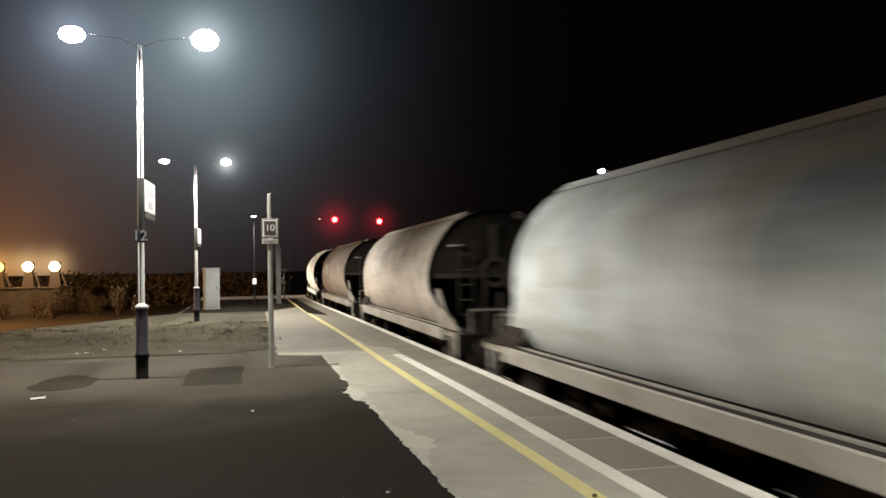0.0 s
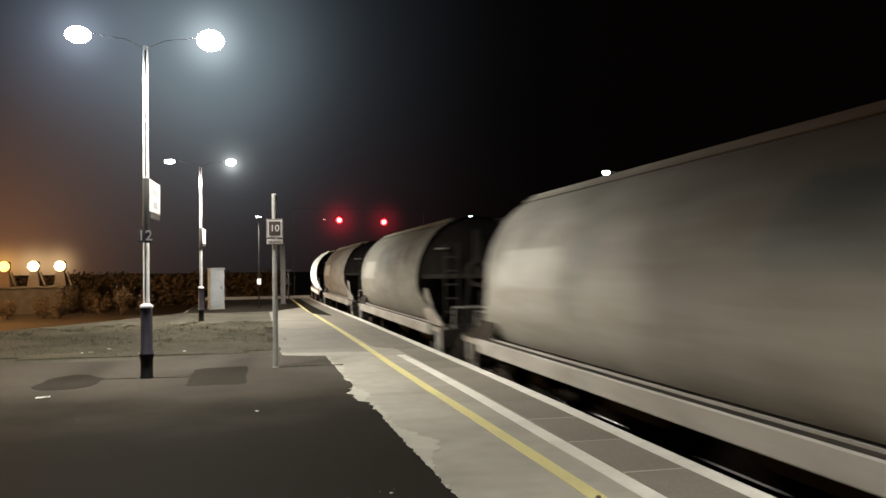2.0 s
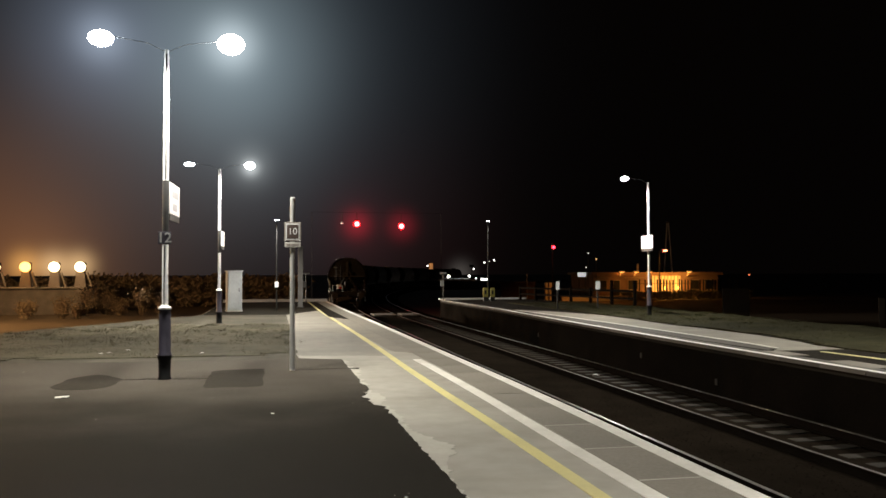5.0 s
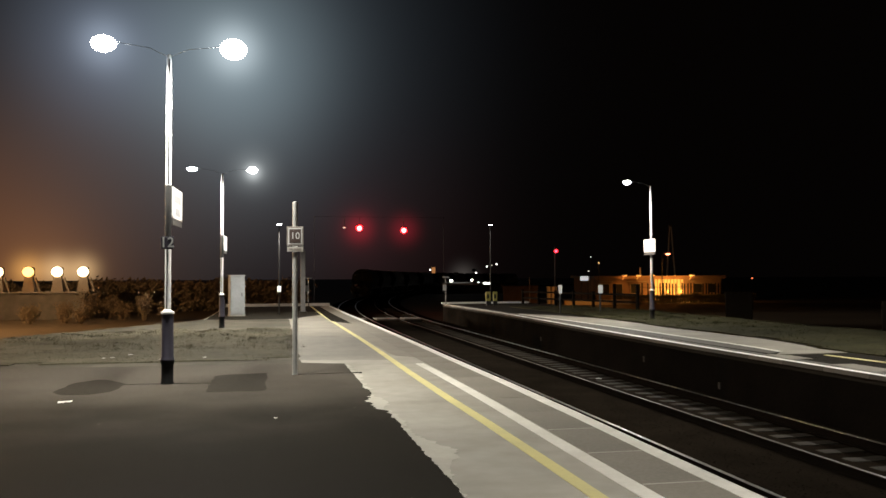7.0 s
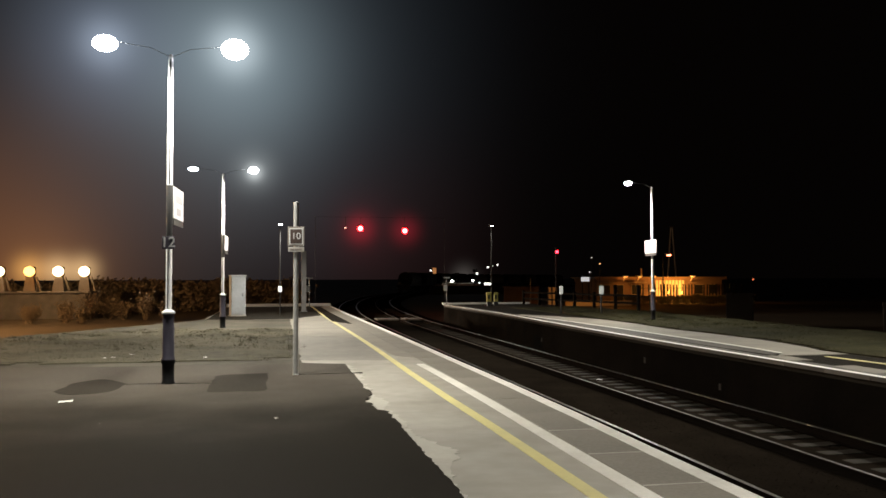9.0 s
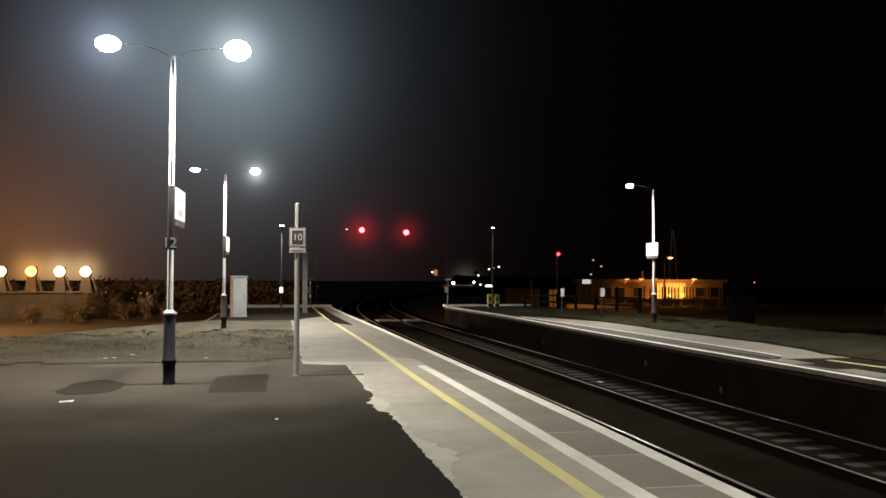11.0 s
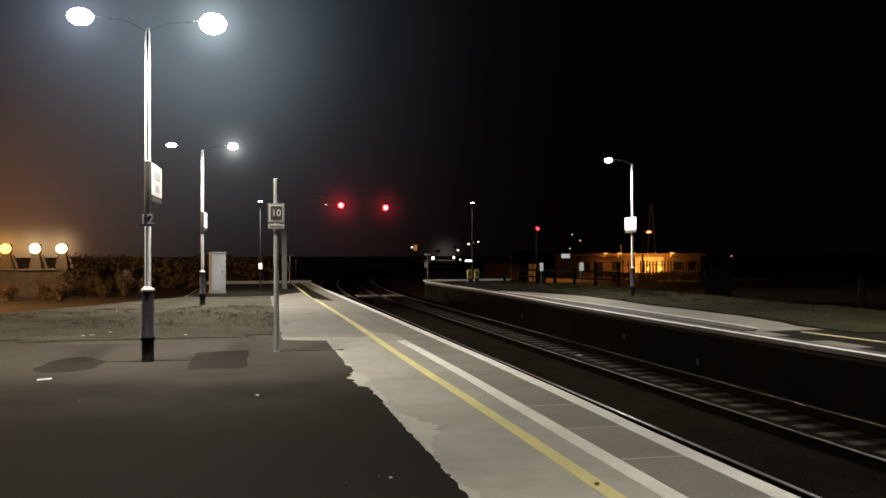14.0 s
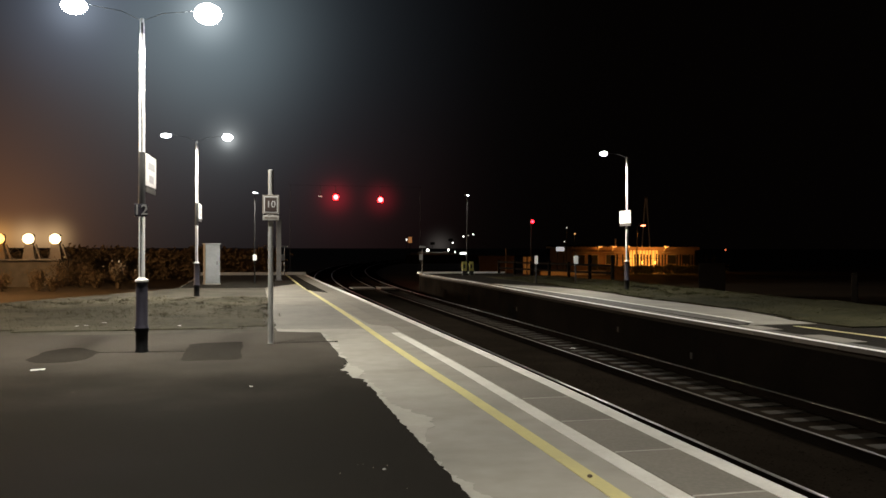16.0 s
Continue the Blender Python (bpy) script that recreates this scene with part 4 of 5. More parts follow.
    ob.matrix_basis = pose(*place, 0, 0, turn)
    tagged(ob, "crumpled scrap of white paper lying on the ground", "litter", "scraps of litter")


litter((-2.66, 11.68, 0.0), 0.17, 0.16, 10)
litter((0.02, 9.75, 0.004), 0.04, 0.04, 30)
litter((0.935, 5.88, 0.009), 0.022, 0.022, 15)
for x, y in ((-3.3, 17.6), (-3.15, 17.7), (-2.9, 18.3), (-2.15, 17.1), (-1.35, 17.3)):
    litter((x, y, 0.03), 0.07, 0.08, random.uniform(0, 90))
litter((8.0, 12.5, RAIL_Z - 0.16), 0.09, 0.1, 20)
litter((8.36, 20.8, RAIL_Z - 0.16), 0.14, 0.14, 50)
stone = bmesh.new()
bmesh.ops.create_icosphere(stone, subdivisions=2, radius=0.018, matrix=Matrix.Diagonal((1.1, 0.9, 0.7, 1)))
ob = new("pebble", finish("pebble", stone, M_TREE_BARK, True))
ob.location = (2.302, 5.42, 0.017)
tagged(ob, "dark pebble lying on the yellow line", "stone")


# ---------------------------------------------------------------- signals and distance
def signal(place, label, lens, group, k=1.0, hung=0.0):
    """A round red light in a black head, on a post of its own or hung from a beam at the height given."""
    s = thing("signal", place, label, "railway signal", group)
    bm = bmesh.new()
    if hung:
        rod(bm, (0, 0.12, 0.2), (0, 0.12, hung - place[2]), 0.018, seg=10)
    else:
        rod(bm, (0, 0.25, -1.25 - place[2]), (0, 0.25, 0.3), 0.05, seg=12)
    part("bracket" if hung else "post", bm, M_WAGON_END, s, "", True)
    bm = bmesh.new()
    box(bm, (-0.22 * k, -0.02, -0.24 * k), (0.22 * k, 0.2, 0.30 * k), 0.05)
    head = part("head", bm, M_BLACK, s, "black signal head")
    bm = bmesh.new()
    rod(bm, (0, -0.06, 0), (0, -0.02, 0), 0.185 * k, seg=20)
    part("lens", bm, lens, head, "glowing red lens", True)
    # Glowing disc stands in for the red halo round the lens.
    bm = bmesh.new()
    rod(bm, (0, -0.045, 0), (0, -0.021, 0), 0.26 * k, seg=24)
    part("rim", bm, M_SIGNAL_HALO, head, "red disc glowing in place of a halo", True)
    point_light("signal_light", (place[0], place[1] - 0.5, place[2]), 60 * k, (1.0, 0.10, 0.09), 0.2)


signal((6.2, 62, 5.31), "signal showing a red light, hung from a gantry", M_SIGNAL, "red signals", hung=6.15)
signal((9.53, 62, 5.17), "signal showing a red light, hung from a gantry", M_SIGNAL, "red signals", hung=6.15)
signal((21.49, 62, 3.64), "dark post signal showing a red light beyond the platform", M_SIGNAL_FAR, "red signals", 0.6)


def signal_gantry():
    # Unseen supports, made hair-thin so that the camera hardly shows them.
    g = thing("signal_gantry", (0, 62.15, -1.25), "slender dark steel gantry across both tracks", "gantry")
    for x in (2.9, 12.6):
        bm = bmesh.new()
        rod(bm, (x, 0, 0), (x, 0, 7.44), 0.012, seg=8)
        part("column", bm, M_WAGON_END, g, "slender column")
    bm = bmesh.new()
    rod(bm, (2.85, 0, 7.42), (12.65, 0, 7.42), 0.007, seg=8)
    part("beam", bm, M_WAGON_END, g, "slender cross beam")
    bm = bmesh.new()
    rod(bm, (5.11, 0, 6.66), (5.11, 0, 7.42), 0.02, seg=6)
    lamp = part("marker_bracket", bm, M_WAGON_END, g)
    bm = bmesh.new()
    bmesh.ops.create_uvsphere(bm, u_segments=10, v_segments=6, radius=1, matrix=Matrix.Translation((5.11, -0.05, 6.61)) @ Matrix.Diagonal((0.11, 0.05, 0.05, 1)))
    part("lens", bm, M_MARKER, lamp, "dim marker lamp")


M_MARKER = glow_material("dim_marker_lamp", (1.0, 0.85, 0.75), 0.25)
signal_gantry()


# ---------------------------------------------------------------- barrow crossing at the platform ends
for i in range(4):
    bm = bmesh.new()
    for k in range(3):
        box(bm, (-0.62, -1.0 + 0.68 * k, -0.1), (0.62, -0.36 + 0.68 * k, 0.0), 0.012)
    x, y, a = track(52.5, (0.0, 1.5, 2.2, 3.5)[i])
    ob = new("crossing_panel", finish("crossing_panel", bm, M_CROSSING))
    ob.scale = ((1.0, 0.55, 0.55, 1.0)[i], 1, 1)
    ob.location = (x, y, RAIL_Z - 0.01)
    tagged(ob, "weathered timber crossing panel laid between the rails", "crossing panel", "crossing panels")


# ---------------------------------------------------------------- yard beyond the near platform
def floodlight(x, sodium):
    f = thing("floodlight", (x, 65, 0.72), "orange lit yard floodlight on a dark stand" if sodium else "warm white yard floodlight on a dark stand", "floodlight", "yard floodlights")
    bm = bmesh.new()
    a = [bm.verts.new(v) for v in ((-0.42, 0.3, 0), (0.42, 0.3, 0), (0.42, 0.9, 0), (-0.42, 0.9, 0))]
    b = [bm.verts.new(v) for v in ((-0.26, 0.4, 1.1), (0.26, 0.4, 1.1), (0.26, 0.8, 1.1), (-0.26, 0.8, 1.1))]
    bm.faces.new(a[::-1])
    bm.faces.new(b)
    for i in range(4):
        bm.faces.new((a[i], a[(i + 1) % 4], b[(i + 1) % 4], b[i]))
    part("stand", bm, M_STAND, f, "tapering dark timber stand")
    bm = bmesh.new()
    beam(bm, (0.50, 0.2, 1.05), (0.86, 0.1, 0.0), 0.12, 0.12)
    part("stay", bm, M_STAND, f, "sloping timber stay")
    bm = bmesh.new()
    box(bm, (-0.36, 0.3, 1.10), (0.36, 0.8, 1.80), 0.12)
    head = part("lamp_head", bm, M_BLACK, f, "dark lamp housing")
    bm = bmesh.new()
    bmesh.ops.create_uvsphere(bm, u_segments=18, v_segments=10, radius=1, matrix=Matrix.Translation((0, 0.3, 1.46)) @ Matrix.Diagonal((0.39, 0.14, 0.37, 1)))
    part("lens", bm, M_LENS_SODIUM if sodium else M_LENS_WARM, head, "glowing lamp glass", True)
    beam_light = down_light("flood_light", (x, 64.0, 2.18), 2500 if sodium else 24000, SODIUM if sodium else (1.0, 0.89, 0.74), 0.3, 58, 0.35)
    beam_light.rotation_euler = (radians(-103), 0, radians(66))
    point_light("flood_spill", (x, 64.3, 2.15), 85, SODIUM if sodium else (1.0, 0.70, 0.40), 0.3)


for x, sodium in ((-19.5, False), (-17.45, True), (-15.5, False), (-13.72, False)):
    floodlight(x, sodium)

# Unseen lamp post, added out of view to light the yard ground orange.
yard_lamp = thing("yard_lamp", (-20.6, 48.4, -1.25), "unseen sodium lamp added beside the yard to light its ground", "lamp post")
bm = bmesh.new()
rod(bm, (0, 0, 0), (0, 0, 7.35), 0.08, 0.05, 10)
rod(bm, (0, 0, 7.3), (0, -0.4, 7.45), 0.035, seg=8)
part("column", bm, M_BLACK, yard_lamp, "", True)
bm = bmesh.new()
box(bm, (-0.14, -0.75, 7.42), (0.14, -0.3, 7.58), 0.04)
head = part("lantern", bm, M_BLACK, yard_lamp)
bm = bmesh.new()
box(bm, (-0.1, -0.7, 7.33), (0.1, -0.36, 7.425), 0.03)
part("lens", bm, M_LENS_SODIUM, head, "glowing sodium lamp glass")
point_light("yard_lamp_light", (-20.6, 47.8, 5.85), 12500, (1.0, 0.55, 0.22), 0.2)

shed = thing("low_shed", (-18.6, 66, -1.25), "low dark yard shed with a flat roof", "shed")
bm = bmesh.new()
box(bm, (-6, -1.6, 0), (5.2, 2.5, 1.85), 0.02)
part("wall", bm, M_COLUMN, shed)
bm = bmesh.new()
box(bm, (-6.2, -1.9, 1.85), (5.4, 2.7, 1.97), 0.02)
part("roof", bm, M_ROOF, shed, "flat roof slab")


def bush(place, size, label):
    b = thing("bush", place, label, "bush", "yard bushes")
    bm = bmesh.new()
    tips = []
    for i in range(9):
        a, r = random.uniform(0, 6.28), random.uniform(0.2, 0.7) * size
        tip = (r * math.cos(a), r * math.sin(a), random.uniform(0.7, 1.5) * size)
        rod(bm, (0.1 * math.cos(a), 0.1 * math.sin(a), 0), tip, 0.035, 0.01, 6)
        tips.append(Vector(tip))
    part("stem", bm, M_TREE_BARK, b)
    verts, faces = [], []
    for tip in tips:
        for i in range(90):
            base = tip * random.uniform(0.45, 1.1)
            c = base + Vector((random.gauss(0, 0.17), random.gauss(0, 0.17), random.gauss(0, 0.2))) * size
            c.z = max(c.z, 0.03)
            u = Vector((random.gauss(0, 1), random.gauss(0, 1), random.gauss(0, 1))).normalized() * 0.07
            v = u.orthogonal().normalized() * 0.035
            k = len(verts)
            verts += [c - u, c + v, c + u, c - v]
            faces.append((k, k + 1, k + 2, k + 3))
    me = bpy.data.meshes.new("foliage")
    me.from_pydata([tuple(v) for v in verts], [], faces)
    me.materials.append(M_SCRUB)
    ob = new("foliage", me)
    ob.parent = b
    tagged(ob, "loose small leaves", kind="stuff")


for x, y, k in ((-12.7, 62.5, 1.7), (-11.6, 63.4, 1.5), (-13.9, 60.8, 1.1), (-10.3, 62, 1.2), (-8.8, 61, 1.5), (-16.2, 60.5, 0.8), (-7.2, 60, 1.2), (-15.4, 58, 1.0), (-17.6, 57, 0.95), (-13.4, 58.5, 0.8), (-12.2, 57.5, 0.7)):
    bush((x, y, -1.25), 0.74 * k, "ragged olive bush beside the yard")


# a dark belt of low scrub closes the view behind the near platform's end
verts, faces = [], []
for i in range(2600):
    u = random.random()
    x = -34 + 36.5 * u
    crown = 2.3 + 0.6 * noise.noise((x * 0.11, 2.0, 0)) + 0.4 * noise.noise((x * 0.4, 5.0, 0))
    z = -1.25 + crown * random.random() ** 0.6
    c = Vector((x, 79 + random.uniform(-3, 3), z))
    for j in range(9):
        p = c + Vector((random.gauss(0, 0.4), random.gauss(0, 0.4), random.gauss(0, 0.25)))
        p.z = max(p.z, -1.2)
        a = Vector((random.gauss(0, 1), random.gauss(0, 1), random.gauss(0, 1))).normalized() * 0.2
        b = a.orthogonal().normalized() * 0.12
        k = len(verts)
        verts += [tuple(p - a), tuple(p + b), tuple(p + a), tuple(p - b)]
        faces.append((k, k + 1, k + 2, k + 3))
for i in range(46):
    x = -33 + 35 * i / 45 + random.uniform(-0.6, 0.6)
    for s, r in ((0.0, 0.07), (1.5708, 0.07)):
        k = len(verts)
        dx, dy = r * math.cos(s), r * math.sin(s)
        verts += [(x - dx, 79 - dy, -1.3), (x + dx, 79 + dy, -1.3), (x + 0.3 * dx, 79 + 0.3 * dy, 1.1), (x - 0.3 * dx, 79 - 0.3 * dy, 1.1)]
        faces.append((k, k + 1, k + 2, k + 3))
me = bpy.data.meshes.new("scrub_belt")
me.from_pydata(verts, [], faces)
me.materials.append(M_SCRUB)
tagged(new("scrub_belt", me), "dark low scrub in the distance", "scrub", kind="stuff")


# ---------------------------------------------------------------- low building beyond the opposite platform
def orange_building():
    b = thing("low_building", (35, 90, -1.25), "long low flat-roofed building in orange lamplight", "building")
    bm = bmesh.new()
    box(bm, (0.9, 0, 0), (16.5, 7, 2.75))
    part("wall", bm, M_WALL_BRICK, b, "dull brick wall")
    # Pale strips paint the lamplit stretch of wall; the rest is darker brick.
    for i in range(9):
        bm = bmesh.new()
        box(bm, (8.12 + 0.41 * i, -0.07, 0.0), (8.40 + 0.41 * i, 0.03, 2.56), 0.01)
        part("shutter", bm, M_CONCRETE_WALL, b, "narrow pale strip coloured as the lamplit stretch of wall")
    bm = bmesh.new()
    box(bm, (0.5, -0.55, 2.75), (16.8, 7.3, 2.98), 0.02)
    part("roof", bm, M_ROOF, b, "flat felt roof")
    bm = bmesh.new()
    box(bm, (0.5, -0.58, 2.62), (16.8, -0.552, 2.97))
    part("fascia", bm, M_WALL_BRICK, b, "pale roof fascia")
    for x0, x1, z0, z1 in ((1.3, 2.6, 0.9, 2.1), (3.3, 4.2, 0.0, 2.1), (5.1, 6.4, 0.9, 2.1), (13.0, 14.1, 0.9, 2.1), (14.9, 15.9, 0.9, 2.1)):
        bm = bmesh.new()
        box(bm, (x0, -0.06, z0), (x1, 0.04, z1), 0.01)
        win = part("window" if z0 else "door", bm, M_TIMBER, b, "dark framed opening")
        bm = bmesh.new()
        box(bm, (x0 + 0.08, -0.075, z0 + 0.08), (x1 - 0.08, -0.061, z1 - 0.08))
        part("pane", bm, M_BLACK, win)
    for x0, x1 in ((1.2, 2.9), (4.6, 6.9), (12.2, 13.1)):
        bm = bmesh.new()
        box(bm, (x0, -0.5, 2.3), (x1, -0.02, 2.36), 0.01)
        part("canopy", bm, M_TIMBER, b, "thin timber canopy over the openings")
    bm = bmesh.new()
    rod(bm, (6.64, 0.6, 2.95), (6.64, 0.6, 3.95), 0.09, seg=10)
    part("vent_pipe", bm, M_CONCRETE_WALL, b, "pale vent pipe on the roof")
    for x in (3.95, 5.7, 7.31, 12.26):
        bm = bmesh.new()
        rod(bm, (x, -0.5, 2.5), (x, -1.0, 3.05), 0.05, seg=8)
        box(bm, (x - 0.25, -1.35, 2.98), (x + 0.25, -0.85, 3.12), 0.04)
        lamp = part("wall_lamp", bm, M_CONCRETE_WALL, b, "swan-neck wall lamp")
        bm = bmesh.new()
        box(bm, (x - 0.17, -1.28, 2.94), (x + 0.17, -0.92, 2.985), 0.01)
        part("lens", bm, M_LENS_SODIUM, lamp, "orange lamp glass")
        point_light("wall_light", (35 + x, 90 - 1.1, 1.55), 26, SODIUM, 0.15)


orange_building()
# Added lamps behind the fence, to brighten the wall orange.
for x in (44.1, 45.9):
    bollard = thing("bollard_lamp", (x, 88.9, -1.25), "short glowing orange lamp added to brighten the wall", "lamp", "bollard lamps")
    bm = bmesh.new()
    rod(bm, (0, 0, 0), (0, 0, 1.0), 0.08, seg=10)
    part("post", bm, M_BLACK, bollard)
    bm = bmesh.new()
    rod(bm, (0, 0, 1.0), (0, 0, 1.3), 0.12, seg=12)
    part("lens", bm, M_LENS_SODIUM, bollard, "glowing lamp glass")
    point_light("bollard_light", (x, 88.7, 0.25), 420, (1.0, 0.43, 0.075), 0.25)

street = thing("street_lamp", (42.6, 87, -1.25), "sodium street lamp on a thin steel column", "street lamp")
bm = bmesh.new()
rod(bm, (0, 0, 0), (0, 0, 5.3), 0.08, 0.05, 10)
rod(bm, (0, 0, 5.25), (0.6, 0, 5.5), 0.035, seg=8)
part("column", bm, M_BLACK, street, "", True)
bm = bmesh.new()
box(bm, (0.25, -0.2, 5.42), (1.15, 0.2, 5.62), 0.06)
head = part("lantern", bm, M_DARK_METAL, street)
bm = bmesh.new()
box(bm, (0.5, -0.24, 5.30), (0.92, 0.14, 5.48), 0.06)
part("lens", bm, glow_material("lit_street_lens", (1.0, 0.20, 0.10), 9), head, "glowing sodium lamp glass")
down_light("street_light", (43.3, 86.8, 3.7), 700, SODIUM, 0.2, 150, 0.6)

fence = thing("palisade_fence", (39.0, 84.5, -1.25), "dark steel palisade fence before the building", "fence")
bm = bmesh.new()
box(bm, (-0.085, -0.006, 0), (0.085, 0.006, 2.15))
pale = finish("pale", bm, M_BLACK)
for i in range(34):
    if random.random() < 0.12:
        continue
    ob = new("pale", pale)
    ob.parent = fence
    ob.matrix_basis = pose(0.36 * i + random.uniform(-0.03, 0.03), 0, random.uniform(-0.06, 0.06), 0, random.uniform(-1.5, 1.5), 0)
for z in (0.5, 1.7):
    bm = bmesh.new()
    box(bm, (-0.2, 0.01, z), (12.2, 0.05, z + 0.05))
    part("rail", bm, M_BLACK, fence)

verts, faces = [], []
for i in range(5200):
    x = random.uniform(-7.5, 7.5)
    z = random.random() ** 0.7 * (0.95 + 0.35 * noise.noise((x * 0.7, 0, 3)))
    c = Vector((x, random.uniform(-0.5, 0.5), z))
    a = Vector((random.gauss(0, 1), random.gauss(0, 1), random.gauss(0, 1))).normalized() * 0.11
    b = a.orthogonal().normalized() * 0.07
    k = len(verts)
    verts += [tuple(c - a), tuple(c + b), tuple(c + a), tuple(c - b)]
    faces.append((k, k + 1, k + 2, k + 3))
me = bpy.data.meshes.new("hedge")
me.from_pydata([(x, y, max(z, 0.0)) for x, y, z in verts], [], faces)
me.materials.append(M_LEAF)
ob = tagged(new("hedge", me), "low dark hedge before the fenced building", "hedge", kind="stuff")
ob.location = (43.6, 82.5, -1.25)

mast = thing("mast", (48.2, 96, -1.25), "tall thin two-legged steel mast", "mast")
for x in (-0.75, 0.75):
    bm = bmesh.new()
    rod(bm, (x, 0, 0), (x * 0.12, 0, 9.1), 0.07, seg=8)
    part("leg", bm, M_GREY_METAL, mast)
for z in (3.0, 5.2, 7.2):
    bm = bmesh.new()
    w = 0.75 * (1 - 0.88 * z / 9.1)
    rod(bm, (-w, 0, z), (w, 0, z), 0.03, seg=6)
    part("brace", bm, M_DARK_METAL, mast)
bm = bmesh.new()
box(bm, (-0.2, -0.15, 9.05), (0.2, 0.15, 9.25), 0.02)
part("cap", bm, M_DARK_METAL, mast)

gate = thing("gate_piers", (27, 80, -1.25), "pair of brick gate piers in orange lamplight", "gate")
for x0, x1 in ((-0.22, 0.06), (0.22, 0.65)):
    bm = bmesh.new()
    box(bm, (x0, -0.2, 0), (x1, 0.2, 1.93), 0.02)
    part("pier", bm, M_CONCRETE_WALL, gate)
yard_wall = thing("brick_yard_wall", (24.2, 80.3, -1.25), "dim brick yard wall in orange lamplight", "wall")
bm = bmesh.new()
box(bm, (-1.9, -0.12, 0), (1.7, 0.12, 1.95), 0.01)
part("wall", bm, M_YARD_BRICK, yard_wall)
bm = bmesh.new()
box(bm, (-2.05, -0.17, 1.95), (1.75, 0.17, 2.03), 0.01)
part("coping", bm, M_YARD_BRICK, yard_wall)
bm = bmesh.new()
rod(bm, (0.75, -0.3, 0), (0.75, -0.3, 2.85), 0.05, seg=8)
part("pole", bm, M_TIMBER, yard_wall, "thin upright pole before the wall")
wall = thing("low_wall", (32.5, 81, -1.25), "low orange-lit yard wall", "wall")
bm = bmesh.new()
box(bm, (-3.6, -0.15, 0), (3.6, 0.15, 0.45), 0.02)
part("wall", bm, M_CONCRETE_WALL, wall)
bm = bmesh.new()
box(bm, (-3.65, -0.2, 0.45), (3.65, 0.2, 0.52), 0.01)
part("cap", bm, M_CONCRETE_WALL, wall)
# Added light without a lamp of its own, to brighten piers and walls.
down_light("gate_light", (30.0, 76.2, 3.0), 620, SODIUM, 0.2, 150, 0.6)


def rail_fence():
    # Near-black shade colour keeps posts and rails dark under the floodlight beams.
    f = thing("rail_fence", (0, 0, 0), "dark timber post and rail fence behind the platform", "fence")
    a, b, n = Vector((17.4, 38.2, 0)), Vector((15.0, 49.5, 0)), 7
    for i in range(n):
        p = a.lerp(b, i / (n - 1))
        h = 1.25 if i < 2 else 0.85
        bm = bmesh.new()
        box(bm, (p.x - 0.07, p.y - 0.07, 0), (p.x + 0.07, p.y + 0.07, h), 0.01)
        part("post", bm, M_SHADE_BLACK, f)
    for z in (0.35, 0.72):
        bm = bmesh.new()
        beam(bm, (a.x, a.y - 0.09, z), (b.x, b.y - 0.09, z), 0.04, 0.1)
        part("rail", bm, M_SHADE_BLACK, f)


rail_fence()
# Both set back along the view line and coloured near-black to look unlit.
blk = bmesh.new()
box(blk, (-0.66, -0.3, 0.0), (0.66, 0.3, 2.07), 0.03)
ob = new("utility_box", finish("utility_box", blk, M_UNLIT))
ob.location, ob.rotation_euler = (23.56, 39.42, -1.25), (0, 0, radians(-31))
tagged(ob, "tall dark utility box on the ground behind the opposite platform", "box")
blk = bmesh.new()
box(blk, (-0.12, -0.12, 0), (0.12, 0.12, 1.92), 0.03)
ob = new("concrete_post", finish("concrete_post", blk, M_UNLIT))
ob.location, ob.rotation_euler = (22.3, 27.3, -1.25), (0, 0, radians(-39))
tagged(ob, "concrete post coloured near-black for shade behind the opposite platform", "post")


# ---------------------------------------------------------------- far depot
depot = thing("depot", (34, 152, -1.25), "far dark depot with a lit roof edge", "building")
bm = bmesh.new()
box(bm, (-4, 0, 0), (3.4, 6, 1.85))
part("wall", bm, M_WALL_BRICK, depot, "dark brick wall")
bm = bmesh.new()
box(bm, (-2.4, -0.5, 1.85), (2.2, 6.3, 2.0), 0.02)
part("roof", bm, M_SIGN_WHITE, depot, "pale roof edge")
for x, z in ((-1.55, 3.5), (1.85, 4.15)):
    bm = bmesh.new()
    rod(bm, (x, -3.1, 0), (x, -3.1, z), 0.05, seg=6)
    box(bm, (x - 0.38, -3.4, z - 0.15), (x + 0.38, -2.9, z + 0.35), 0.05)
    part("mast_head", bm, M_BLACK, depot, "dark floodlight housing on a thin pole")
bm = bmesh.new()
box(bm, (-7, -6.2, 0), (9, -6.0, 1.55))
part("front_wall", bm, M_BLACK, depot, "dark front wall")
point_light("depot_light", (33.8, 149.5, 1.6), 14, (0.95, 0.97, 1.0), 0.3)


def far_lamp(x, y, z, r, mat, label):
    f = thing("far_lamp", (x, y, -1.25), label, "lamp", "far lamps")
    bm = bmesh.new()
    rod(bm, (0, 0, 0), (0, 0, z + 1.25), 0.025, seg=6)
    part("pole", bm, M_BLACK, f)
    bm = bmesh.new()
    bmesh.ops.create_uvsphere(bm, u_segments=12, v_segments=8, radius=1, matrix=Matrix.Translation((0, -0.1, z + 1.25)) @ Matrix.Diagonal((r * 0.62, r * 0.4, r * 0.55, 1)))
    part("lens", bm, mat, f, "glowing lamp")


M_FAR_WHITE = glow_material("far_white_lamp", (1.0, 0.97, 0.9), 3)
M_FAR_BRIGHT = glow_material("far_bright_lamp", (1.0, 0.95, 0.86), 6)
